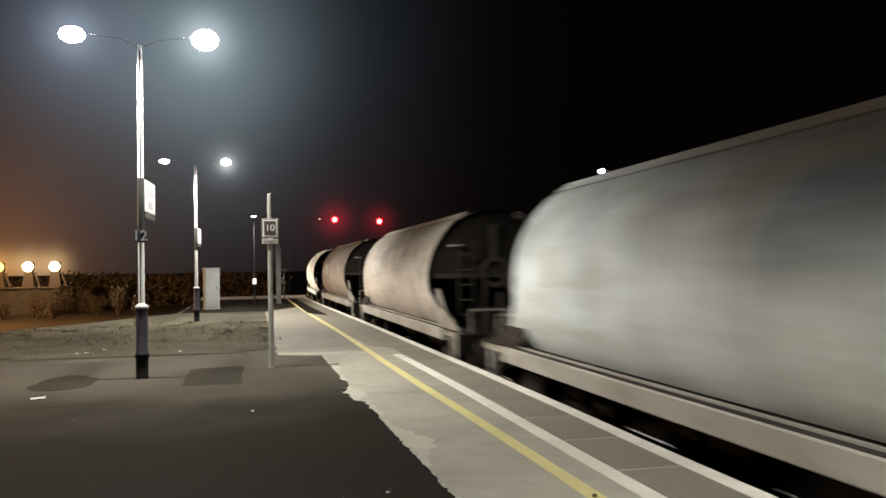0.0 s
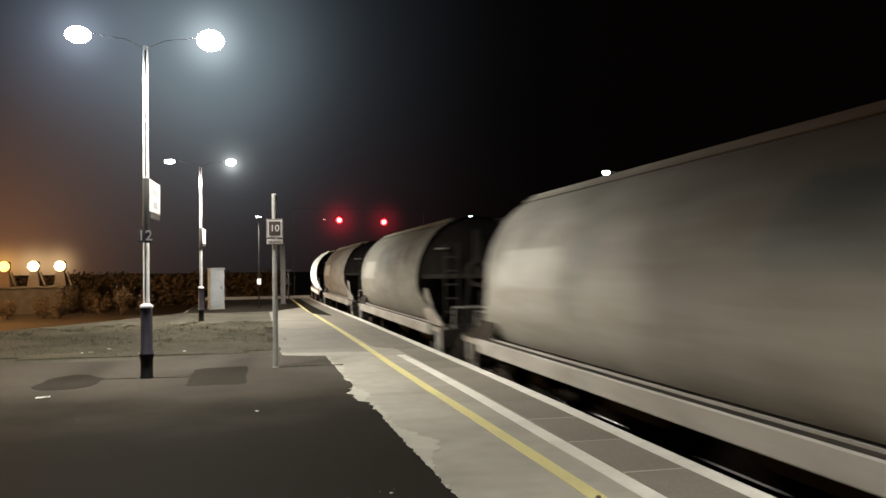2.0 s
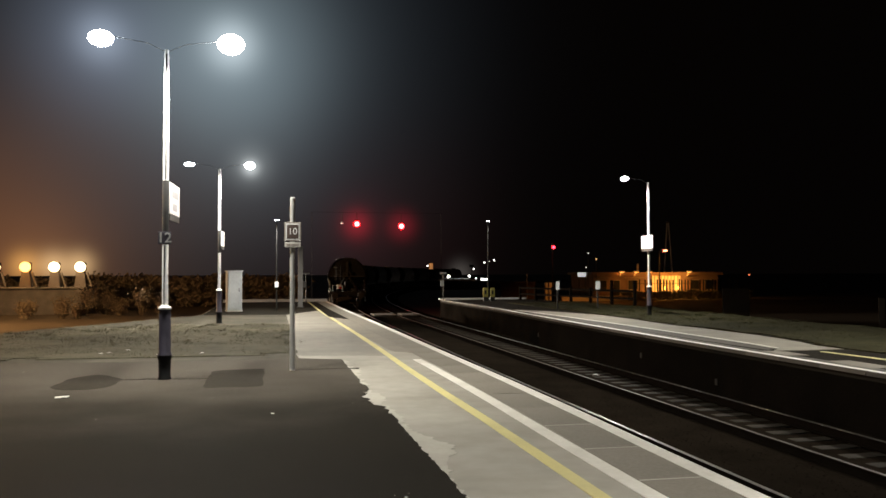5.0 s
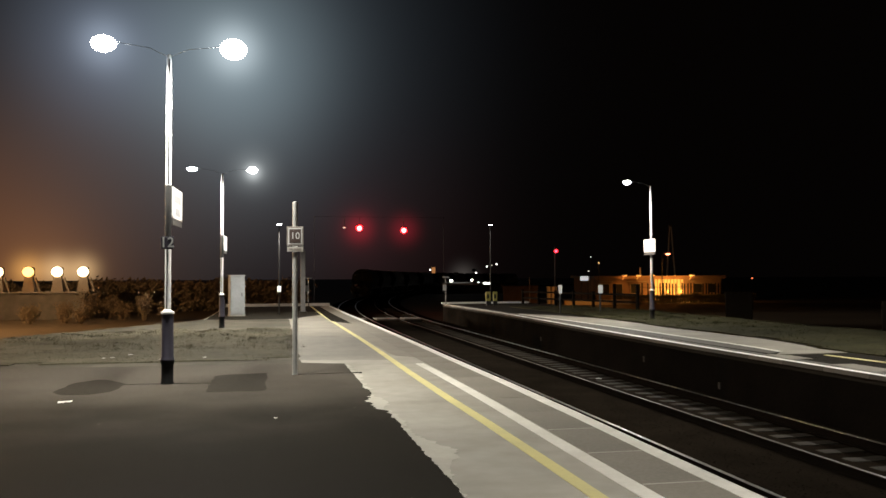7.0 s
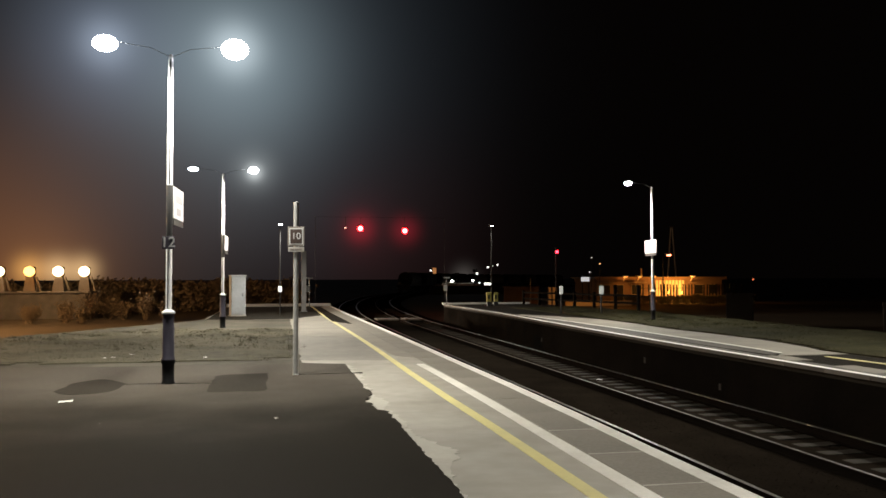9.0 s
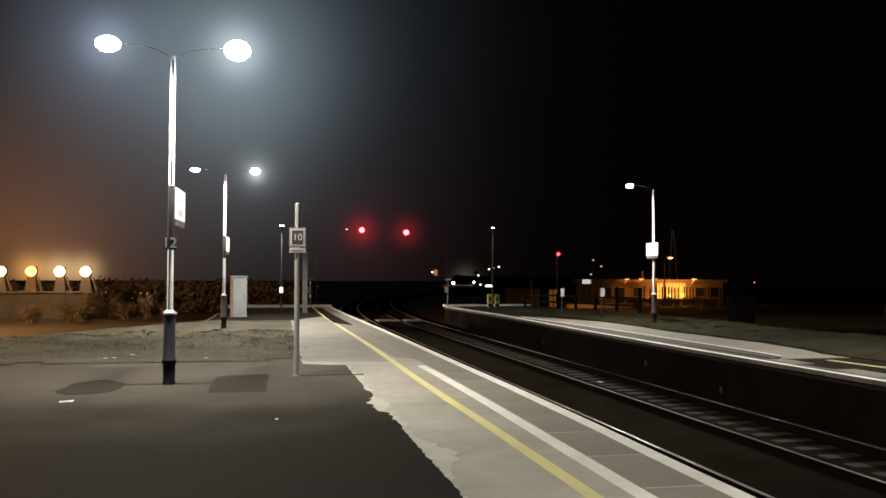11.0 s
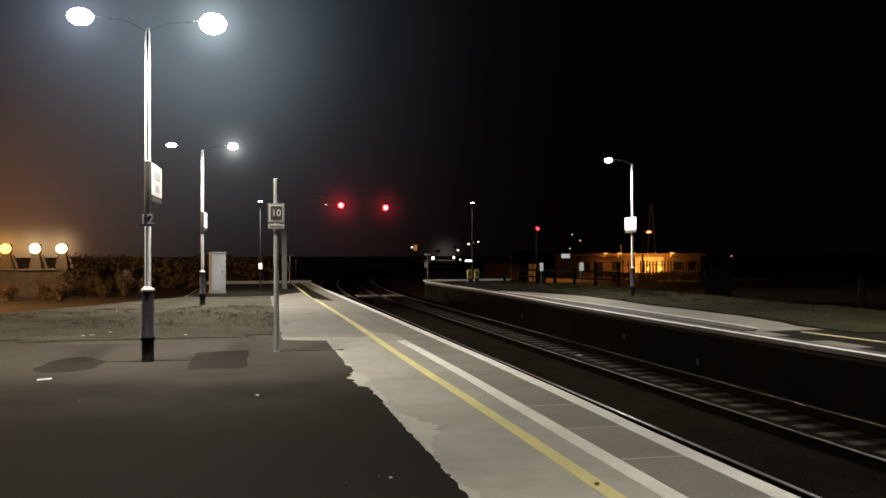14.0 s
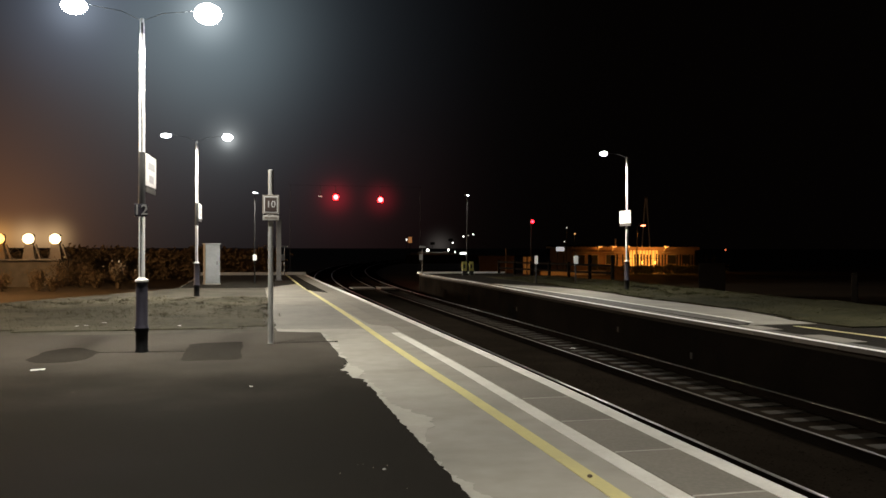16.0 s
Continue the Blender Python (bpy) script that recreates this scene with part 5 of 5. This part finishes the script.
M_FAR_DIM = glow_material("far_dim_lamp", (1.0, 0.9, 0.8), 0.8)
M_FAR_RED = glow_material("far_red_lamp", (1.0, 0.22, 0.08), 1.0)
M_FAR_ORANGE = glow_material("far_orange_lamp", (1.0, 0.5, 0.2), 0.9)
FL, FO = "small white lamp far off in the dark", "small orange lamp far off in the dark"
far_lamp(31.37, 148, 1.1, 0.44, M_FAR_BRIGHT, FL)
far_lamp(35.22, 148, 1.18, 0.34, M_FAR_BRIGHT, FL)
far_lamp(36.03, 148, 2.48, 0.26, M_FAR_WHITE, FL)
far_lamp(36.45, 148, 0.77, 0.22, M_FAR_WHITE, FL)
far_lamp(27.49, 148, 3.03, 0.24, M_FAR_WHITE, FL)
far_lamp(38.55, 150, 3.66, 0.26, M_FAR_WHITE, FL)
far_lamp(39.5, 150, 3.87, 0.15, M_FAR_DIM, FL)
far_lamp(40.4, 150, 4.08, 0.24, M_FAR_WHITE, FL)
bill = thing("lit_panel", (38.1, 148, -1.25), "small backlit white panel far off on a dark post", "panel", "lit panels")
bm = bmesh.new()
box(bm, (-0.7, -0.06, 1.66), (0.7, 0.06, 1.98), 0.02)
part("panel", bm, M_FAR_WHITE, bill, "glowing face")
bm = bmesh.new()
rod(bm, (0, 0, 0), (0, 0, 1.62), 0.05, seg=6)
part("post", bm, M_BLACK, bill)
bill = thing("lit_panel", (28.15, 148, -1.25), "small upright orange lit panel on a dark post", "panel", "lit panels")
bm = bmesh.new()
box(bm, (-0.32, -0.06, 3.7), (0.32, 0.06, 4.75), 0.02)
part("panel", bm, glow_material("orange_panel", (1.0, 0.42, 0.14), 0.28), bill, "glowing orange face")
bm = bmesh.new()
rod(bm, (0, 0, 0), (0, 0, 3.7), 0.05, seg=6)
part("post", bm, M_BLACK, bill)
far_lamp(92.54, 150, 1.24, 0.3, M_FAR_RED, FO)
far_lamp(35.48, 88, 3.18, 0.17, M_FAR_ORANGE, FO)
far_lamp(34.53, 88, 3.85, 0.13, M_FAR_DIM, FL)
far_lamp(34.27, 88, 2.27, 0.13, M_FAR_DIM, FL)

bill = thing("lit_panel", (34.0, 88.5, -1.25), "small backlit white panel on dark posts", "panel", "lit panels")
bm = bmesh.new()
box(bm, (-0.5, -0.06, 2.47), (0.5, 0.06, 2.95), 0.02)
part("panel", bm, glow_material("backlit_panel", (0.95, 0.97, 1.0), 0.45), bill, "glowing face")
for x in (-0.35, 0.35):
    bm = bmesh.new()
    rod(bm, (x, 0, 0), (x, 0, 2.45), 0.04, seg=6)
    part("post", bm, M_BLACK, bill)

# small pale grit on the asphalt
verts, faces = [], []
for i in range(36):
    x, y = (random.uniform(-4, 1.25), random.uniform(3.5, 15)) if i < 26 else (random.uniform(0.55, 1.3), random.uniform(4.4, 6.2))
    r, z = random.uniform(0.002, 0.0055), 0.009
    k = len(verts)
    verts += [(x - r, y - r, z), (x + r, y - r, z), (x + r, y + r, z), (x - r, y + r, z), (x, y, z + r)]
    faces += [(k, k + 1, k + 4), (k + 1, k + 2, k + 4), (k + 2, k + 3, k + 4), (k + 3, k, k + 4)]
me = bpy.data.meshes.new("grit")
me.from_pydata(verts, [], faces)
me.materials.append(M_CONCRETE)
tagged(new("grit", me), "scattered pale grit on the asphalt", "grit", kind="stuff")


# ---------------------------------------------------------------- hopper wagons
PROFILE = [(0.0, 3.64), (0.30, 3.61), (0.57, 3.53), (0.80, 3.42), (1.01, 3.22), (1.17, 2.99), (1.27, 2.75), (1.32, 2.48), (1.33, 2.22), (1.30, 1.97), (1.22, 1.75), (1.11, 1.56), (1.02, 1.43)]
HALF, WAGON_LENGTH = 4.75, 15.62
# the drawn body is stretched at the end to fit the camera's view: width, length, height
VIEW_STRETCH = (1.03, 1.059, 1.059)


def smooth_profile(points, k=3):
    out = []
    p = [points[0]] + points + [points[-1]]
    for i in range(1, len(p) - 2):
        for j in range(k):
            t = j / k
            out.append(tuple(0.5 * (2 * p[i][c] + (p[i + 1][c] - p[i - 1][c]) * t + (2 * p[i - 1][c] - 5 * p[i][c] + 4 * p[i + 1][c] - p[i + 2][c]) * t * t + (3 * p[i][c] - p[i - 1][c] - 3 * p[i + 1][c] + p[i + 2][c]) * t ** 3) for c in (0, 1)))
    return out + [points[-1]]


def hopper_wagon():
    w = thing("hopper_wagon", (NEAR_X, -200, RAIL_Z), "", "railway wagon", "train of hopper wagons")
    half = smooth_profile(PROFILE)
    loop = [(-x, z) for x, z in half[::-1]] + half[1:]
    # curved side and roof shell
    bm = bmesh.new()
    ys = [-HALF, -HALF + 0.06, -3.1, -1.55, 0, 1.55, 3.1, HALF - 0.06, HALF]

    def flare(z):
        """How far the side sheet runs out past the hopper's end, low down."""
        u = min(1.0, max(0.0, (2.15 - z) / 0.75))
        return 0.95 * u * u * (3 - 2 * u)

    def run_out(y, z):
        if abs(y) < HALF - 0.1:
            return y
        return y + math.copysign(flare(z), y) + (0.22 * math.exp(-((z - 2.3) / 0.45) ** 2) if y < 0 else 0)
    rings = [[bm.verts.new((x, run_out(y, z), z)) for x, z in loop] for y in ys]
    for a, b in zip(rings, rings[1:]):
        for i in range(len(loop) - 1):
            bm.faces.new((a[i], a[i + 1], b[i + 1], b[i]))
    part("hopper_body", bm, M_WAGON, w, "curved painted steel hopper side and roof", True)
    for s in (-1, 1):
        bm = bmesh.new()
        lip = [[bm.verts.new((x * k, run_out(s * HALF, z) - s * d, 3.62 + (z - 3.62) * k)) for x, z in loop] for k, d in ((0.998, 0.004), (0.975, 0.006), (0.975, 1.2))]
        for a, b in zip(lip, lip[1:]):
            for i in range(len(loop) - 1):
                bm.faces.new((a[i], a[i + 1], b[i + 1], b[i]))
        part("inner_lining", bm, M_WAGON_END, w, "inside of the end rim, coloured near-black for shade", True)
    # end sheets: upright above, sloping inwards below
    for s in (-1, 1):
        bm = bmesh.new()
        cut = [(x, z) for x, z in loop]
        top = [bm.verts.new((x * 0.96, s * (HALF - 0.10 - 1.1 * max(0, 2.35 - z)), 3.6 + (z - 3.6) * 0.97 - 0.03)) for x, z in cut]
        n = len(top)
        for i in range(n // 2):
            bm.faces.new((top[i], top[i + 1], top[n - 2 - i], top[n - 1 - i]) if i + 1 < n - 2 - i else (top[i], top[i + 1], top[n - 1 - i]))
        part("end_sheet", bm, M_WAGON_END, w, "sloping end sheet coloured near-black for shade")
        bm = bmesh.new()
        beam(bm, (-1.22, s * (HALF - 0.02), 2.36), (1.22, s * (HALF - 0.02), 2.36), 0.07, 0.09)
        part("end_beam", bm, M_WAGON_GEAR, w)
        bm = bmesh.new()
        beam(bm, (0, s * (HALF - 0.02), 2.40), (0, s * (HALF - 0.02), 3.35), 0.16, 0.08)
        part("end_post", bm, M_WAGON_GEAR, w)
        bm = bmesh.new()
        ring = []
        for i in range(20):
            c, d = math.cos(2 * math.pi * i / 20), math.sin(2 * math.pi * i / 20)
            ring.append([bm.verts.new((r * c, s * y, 2.42 + r * d)) for r, y in ((0.30, HALF + 0.02), (0.30, HALF + 0.09), (0.22, HALF + 0.09), (0.22, HALF + 0.02))])
        for i in range(20):
            p, q = ring[i], ring[(i + 1) % 20]
            for j in range(4):
                bm.faces.new((p[j], p[(j + 1) % 4], q[(j + 1) % 4], q[j]))
        part("ring", bm, M_WAGON_GEAR, w, "round stiffening ring of the end frame")
        for sx in (-1, 1):
            bm = bmesh.new()
            beam(bm, (0.20 * sx, s * (HALF + 0.02), 2.22), (0.72 * sx, s * 6.2, 1.36), 0.08, 0.10)
            part("end_strut", bm, M_WAGON_END, w)
            bm = bmesh.new()
            for x in (0.46, 0.76):
                rod(bm, (x * sx, s * (HALF + 0.07), 1.36), (x * sx, s * (HALF + 0.07), 3.05), 0.018, seg=6)
            if sx * s > 0:
                for i in range(5):
                    rod(bm, (0.46 * sx, s * (HALF + 0.07), 1.6 + 0.29 * i), (0.76 * sx, s * (HALF + 0.07), 1.6 + 0.29 * i), 0.02, seg=6)
                part("ladder", bm, M_WAGON_GEAR, w, "end ladder darkened for shade")
            else:
                bm.free()
        for sx in (-1, 1):
            bm = bmesh.new()
            edge = [(HALF - 0.06, 2.12), (HALF + 0.16, 2.10), (HALF + 0.34, 1.96), (HALF + 0.66, 1.72), (6.38, 1.45), (6.32, 1.405), (HALF + 0.30, 1.405), (HALF - 0.06, 1.62)]
            sheets = [[bm.verts.new((x * sx, s * y, z)) for y, z in edge] for x in (1.165, 1.195)]
            bm.faces.new(sheets[0])
            bm.faces.new(sheets[1][::-1])
            for i in range(len(edge)):
                j = (i + 1) % len(edge)
                bm.faces.new((sheets[0][j], sheets[0][i], sheets[1][i], sheets[1][j]))
            bmesh.ops.recalc_face_normals(bm, faces=bm.faces)
            # Platform-side rear gusset keeps its paint; the others are coloured darker as shade.
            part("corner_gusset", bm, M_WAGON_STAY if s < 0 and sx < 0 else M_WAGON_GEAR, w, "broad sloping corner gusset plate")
            bm = bmesh.new()
            beam(bm, (1.20 * sx, s * 6.30, 1.36), (1.20 * sx, s * 6.30, 1.02), 0.05, 0.10)
            box(bm, (1.20 * sx - 0.03, s * 6.12 - 0.2, 0.72), (1.20 * sx + 0.03, s * 6.12 + 0.2, 0.76))
            beam(bm, (1.20 * sx, s * 6.30, 1.04), (1.20 * sx, s * 6.30, 0.72), 0.045, 0.045)
            beam(bm, (1.20 * sx, s * 5.94, 1.34), (1.20 * sx, s * 5.94, 0.72), 0.045, 0.045)
            part("step", bm, M_WAGON_FRAME, w, "hanging foot step")
        bm = bmesh.new()
        box(bm, (-0.93, s * (HALF - 0.02) - 0.012, 2.93), (-0.66, s * (HALF - 0.02) + 0.012, 2.965), 0.004)
        part("end_label", bm, M_WAGON_STAY, w, "small pale label bar")
        bm = bmesh.new()
        rod(bm, (-1.0, s * 6.55, 1.36), (-1.0, s * 6.55, 1.78), 0.016, seg=6)
        rod(bm, (-1.0, s * 6.55, 1.78), (-0.35, s * 6.55, 1.78), 0.016, seg=6)
        rod(bm, (-0.35, s * 6.55, 1.78), (-0.35, s * 6.55, 1.36), 0.016, seg=6)
        part("handrail", bm, M_WAGON_STAY, w, "bent pale handrail")
        bm = bmesh.new()
        box(bm, (0.28, s * 5.9 - 0.12, 1.36), (0.62, s * 5.9 + 0.12, 1.58), 0.02)
        part("valve_box", bm, M_WAGON_GEAR, w, "grey valve box on the end deck")
        bm = bmesh.new()
        box(bm, (-0.25, s * 5.0 - 0.3, 1.36), (0.32, s * 5.0 + 0.3, 1.75), 0.03)
        rod(bm, (-0.1, s * 5.55, 1.40), (-0.1, s * 5.55, 2.05), 0.1, seg=12)
        part("brake_gear", bm, M_WAGON_END, w, "brake cylinder and box, darkened for shade")
        bm = bmesh.new()
        box(bm, (-1.22, min(s * HALF * 0.97, s * 6.6), 1.325), (1.22, max(s * HALF * 0.97, s * 6.6), 1.355))
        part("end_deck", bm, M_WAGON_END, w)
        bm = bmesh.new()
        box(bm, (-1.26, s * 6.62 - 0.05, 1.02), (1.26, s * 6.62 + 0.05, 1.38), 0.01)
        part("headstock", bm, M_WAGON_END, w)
        for sx in (-1, 1):
            bm = bmesh.new()
            rod(bm, (0.87 * sx, s * 6.66, 1.06 + 0.06), (0.87 * sx, s * 7.1, 1.12), 0.10, seg=14)
            rod(bm, (0.87 * sx, s * 7.1, 1.12), (0.87 * sx, s * 7.2, 1.12), 0.09, seg=14)
            rod(bm, (0.87 * sx, s * 7.18, 1.12), (0.87 * sx, s * 7.23, 1.12), 0.225, 0.21, seg=20)
            part("buffer", bm, M_BOGIE, w, "", True)
        bm = bmesh.new()
        rod(bm, (0, s * 6.66, 1.08), (0, s * 7.36, 1.03), 0.045, seg=8)
        part("coupling", bm, M_BOGIE, w)
        # bogie
        bm = bmesh.new()
        for sx in (-1, 1):
            box(bm, (0.98 * sx - 0.07, s * 4.9 - 1.25, 0.44), (0.98 * sx + 0.07, s * 4.9 + 1.25, 0.68), 0.03)
            box(bm, (0.98 * sx - 0.1, s * 4.9 - 0.3, 0.35), (0.98 * sx + 0.1, s * 4.9 + 0.3, 0.9), 0.04)
            for d in (-0.9, 0.9):
                box(bm, (1.0 * sx - 0.1, s * 4.9 + d - 0.15, 0.3), (1.0 * sx + 0.1, s * 4.9 + d + 0.15, 0.6), 0.03)
        box(bm, (-0.95, s * 4.9 - 0.2, 0.55), (0.95, s * 4.9 + 0.2, 0.95), 0.03)
        bogie = part("bogie", bm, M_BOGIE, w, "grimy bogie frame")
        for d in (-0.9, 0.9):
            bm = bmesh.new()
            for sx in (-1, 1):
                rod(bm, (0.67 * sx, s * 4.9 + d, 0.46), (0.80 * sx, s * 4.9 + d, 0.46), 0.46, 0.46, 28)
                rod(bm, (0.66 * sx, s * 4.9 + d, 0.46), (0.70 * sx, s * 4.9 + d, 0.46), 0.487, 0.487, 28)
            rod(bm, (-0.9, s * 4.9 + d, 0.46), (0.9, s * 4.9 + d, 0.46), 0.07, seg=10)
            part("wheelset", bm, M_BOGIE, bogie, "", True)
    for sx in (-1, 1):
        bm = bmesh.new()
        q = [(1.16, 1.20), (1.27, 1.20), (1.275, 1.212), (1.275, 1.395), (1.265, 1.412), (1.16, 1.412)]
        bm_prism(bm, [(sx * x, z) for x, z in q], -5.45, 5.45)
        part("solebar", bm, M_WAGON_FRAME, w, "long grey frame beam")
        for s in (-1, 1):
            bm = bmesh.new()
            q = [(1.14, 1.30), (1.23, 1.30), (1.23, 1.405), (1.14, 1.405)]
            bm_prism(bm, [(sx * x, z) for x, z in q], min(s * 5.46, s * 6.57), max(s * 5.46, s * 6.57))
            part("end_sill", bm, M_WAGON_STAY, w, "shallow grimy end sill")
        bm = bmesh.new()
        box(bm, (1.148 * sx - 0.008, -HALF - 0.6, 1.412), (1.148 * sx + 0.008, HALF + 0.6, 1.442), 0.003)
        part("lip", bm, M_WAGON_FRAME, w, "thin pale lip under the hopper")
        bm = bmesh.new()
        q = [(0.66, 3.47), (0.70, 3.50), (0.70, 3.535), (0.60, 3.55), (0.59, 3.60), (0.54, 3.605), (0.53, 3.50)]
        bm_prism(bm, [(sx * x, z) for x, z in q], -HALF + 0.1, HALF - 0.1)
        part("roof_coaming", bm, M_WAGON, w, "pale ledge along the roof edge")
    for y in (-3, -1, 1, 3):
        bm = bmesh.new()
        rod(bm, (0, y, 3.56), (0, y, 3.655), 0.30, 0.28, 24)
        part("roof_hatch", bm, M_WAGON_FRAME, w, "round roof hatch", True)
    for y0 in (-2.6, 0.5):
        bm = bmesh.new()
        a = [bm.verts.new(v) for v in ((-0.68, y0, 1.26), (0.68, y0, 1.26), (0.68, y0 + 2.1, 1.26), (-0.68, y0 + 2.1, 1.26))]
        b = [bm.verts.new(v) for v in ((-0.3, y0 + 0.7, 0.35), (0.3, y0 + 0.7, 0.35), (0.3, y0 + 1.4, 0.35), (-0.3, y0 + 1.4, 0.35))]
        bm.faces.new(b[::-1])
        bm.faces.new(a)
        for i in range(4):
            bm.faces.new((a[i], a[(i + 1) % 4], b[(i + 1) % 4], b[i]))
        part("discharge_chute", bm, M_BOGIE, w, "dark discharge chute under the hopper")
    for sx in (-1, 1):
        bm = bmesh.new()
        box(bm, (0.90 * sx, -6.5, 1.395), (1.258 * sx, 6.5, 1.4135), 0.003)
        part("ledge", bm, M_WAGON_GEAR, w, "dark ledge over the frame beam")
    for ob in w.children_recursive:
        if ob.name.split(".")[0] in ("bogie", "wheelset"):
            s = math.copysign(1, sum(v.co.y for v in ob.data.vertices))
            ob.data.transform(Matrix.Translation((0, 0.289 * s, 0)))
        else:
            ob.data.transform(Matrix.Translation((0, 0, -0.148)) @ Matrix.Diagonal((*VIEW_STRETCH, 1)))
    return w


TRAIN_SPEED, LAST_REAR = 24.41, -61.46
VIEW_OFFSET = {1.5: -0.53, 2.0: -0.32, 3.0: -0.26}  # offsets in metres, fitted so the wagons match the camera's view at these times
PAINTS = [(0.69, 0.67, 0.65), (0.77, 0.745, 0.715), (0.58, 0.58, 0.55), (0.405, 0.365, 0.335), (1.58, 1.74, 1.92), (1.40, 1.29, 1.26), (0.60, 0.50, 0.46), (0.95, 0.90, 0.86), (0.6, 0.57, 0.54), (0.8, 0.78, 0.75)]
WAGON_LABELS = ["blue-grey curved hopper wagon, last of the train, on rails", "pale green-grey curved hopper wagon on rails", "dirty grey curved hopper wagon on rails", "brown-stained curved hopper wagon on rails", "clean pale grey curved hopper wagon on rails", "off-white curved hopper wagon on rails", "dark brown curved hopper wagon on rails", "off-white curved hopper wagon on rails", "dull grey curved hopper wagon on rails", "pale grey curved hopper wagon on rails"]
WAGONS = []
first = hopper_wagon()
for k in range(10):
    wagon = first if k == 0 else copy_thing(first, pose(NEAR_X, -200, RAIL_Z))
    tagged(wagon, WAGON_LABELS[k])
    for child in wagon.children_recursive:
        if child.name.split(".")[0] in ("hopper_body", "roof_coaming"):
            child.color = (*PAINTS[k], (0.25, 0.3, 0.45, 1.0, 0.15, 0.2, 0.4, 0.2, 0.3, 0.3)[k])
    WAGONS.append(wagon)

bm = bmesh.new()
box(bm, (-0.74, -7.16, 1.49), (-0.43, -7.08, 1.78), 0.03)
tail = part("tail_lamp", bm, M_CABINET, first, "grey tail lamp box with a red lens")
bm = bmesh.new()
rod(bm, (-0.52, -7.22, 1.57), (-0.52, -7.14, 1.57), 0.085, seg=20)
part("lens", bm, M_RED_LENS, tail, "red lens", True)

# loose ballast stones over the bed where it lies nearest
rng = np.random.default_rng(5)
count = 16000
sx, sy = rng.uniform(3.4, 9.4, count), 4.5 + 31.0 * rng.random(count) ** 1.5
sr = rng.uniform(0.010, 0.020, count)
bed = np.full(count, -1.112)
for o0, o1, top in BANKS[:4]:
    bed[(sx > NEAR_X + o0) & (sx < NEAR_X + o1)] = top
keep = np.ones(count, bool)
for r in (NEAR_X - 0.735, NEAR_X + 0.735, FAR_X - 0.735, FAR_X + 0.735):
    keep &= abs(sx - r) > 0.11
keep &= abs(sx - FAR_X) > 0.74
verts, faces = [], []
for x, y, r, z in zip(sx[keep], sy[keep], sr[keep], bed[keep]):
    k = len(verts)
    a = x * 37.0 % 6.28
    ring = [(x + r * (0.8 + 0.5 * (i % 2)) * math.cos(a + 1.571 * i), y + r * (1.2 - 0.4 * (i % 2)) * math.sin(a + 1.571 * i), z + 0.15 * r) for i in range(4)]
    verts += ring + [(x + 0.2 * r, y - 0.2 * r, z + 0.6 * r), (x, y, z - 0.5 * r)]
    for i in range(4):
        j = (i + 1) % 4
        faces += [(k + i, k + j, k + 4), (k + j, k + i, k + 5)]
me = bpy.data.meshes.new("ballast_stones")
me.from_pydata(verts, [], faces)
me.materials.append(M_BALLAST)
ob = new("ballast_stones", me)
ob.parent = ballast
tagged(ob, "loose dark ballast stones", kind="stuff")

# ---------------------------------------------------------------- tracks last
railway_track("track_near", 0.0, "railway track beside the platform, polished rails on sleepers")
railway_track("track_far", FAR_X - NEAR_X, "railway track beside the opposite platform, concrete sleepers")


def coping(parent, line, x0, x1, first_y, pitch, count, mat, deep):
    bm = bmesh.new()
    box(bm, (0, 0, -deep), (x1 - x0, pitch - 0.022, 0.0085), 0.003)
    me = finish("coping_slab", bm, mat)
    bm = bmesh.new()
    box(bm, (0.0, -0.021, -0.03), (x1 - x0 - 0.012, -0.001, 0.0110), 0.002)
    mortar = finish("mortar_joint", bm, M_CEMENT)
    # Joints beyond y = 9 take the slab's colour, as they vanish from view.
    slab_toned_mortar = mortar.copy()
    slab_toned_mortar.materials[0] = mat
    for i in range(count):
        y = first_y + pitch * i
        turn = -math.degrees(math.atan2(along(line, y + pitch) - along(line, y), pitch))
        for name, data in (("coping_slab", me), ("mortar_joint", mortar if y < 9 else slab_toned_mortar)):
            ob = new(name, data)
            ob.parent = parent
            ob.matrix_basis = pose(along(line, y) + x0, y, random.uniform(-0.001, 0.001), 0, 0, turn)


coping(near, EDGE, -0.68, -0.005, -6.9, 1.178, 47, M_COPING, 0.10)
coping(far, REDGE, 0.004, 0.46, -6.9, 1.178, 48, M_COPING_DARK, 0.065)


def motions():
    times = [0.5 * i for i in range(33)]
    for k, wagon in enumerate(WAGONS):
        rows = []
        for t in times:
            s = LAST_REAR + TRAIN_SPEED * t + VIEW_OFFSET.get(t, 0.0 if t < 1.5 else -0.2) + WAGON_LENGTH * k + HALF * VIEW_STRETCH[1]
            x, y, a = track(s)
            rows.append((t, pose(x, y, RAIL_Z, 0, 0, -math.degrees(a))))
        walk(wagon, rows)


motions()
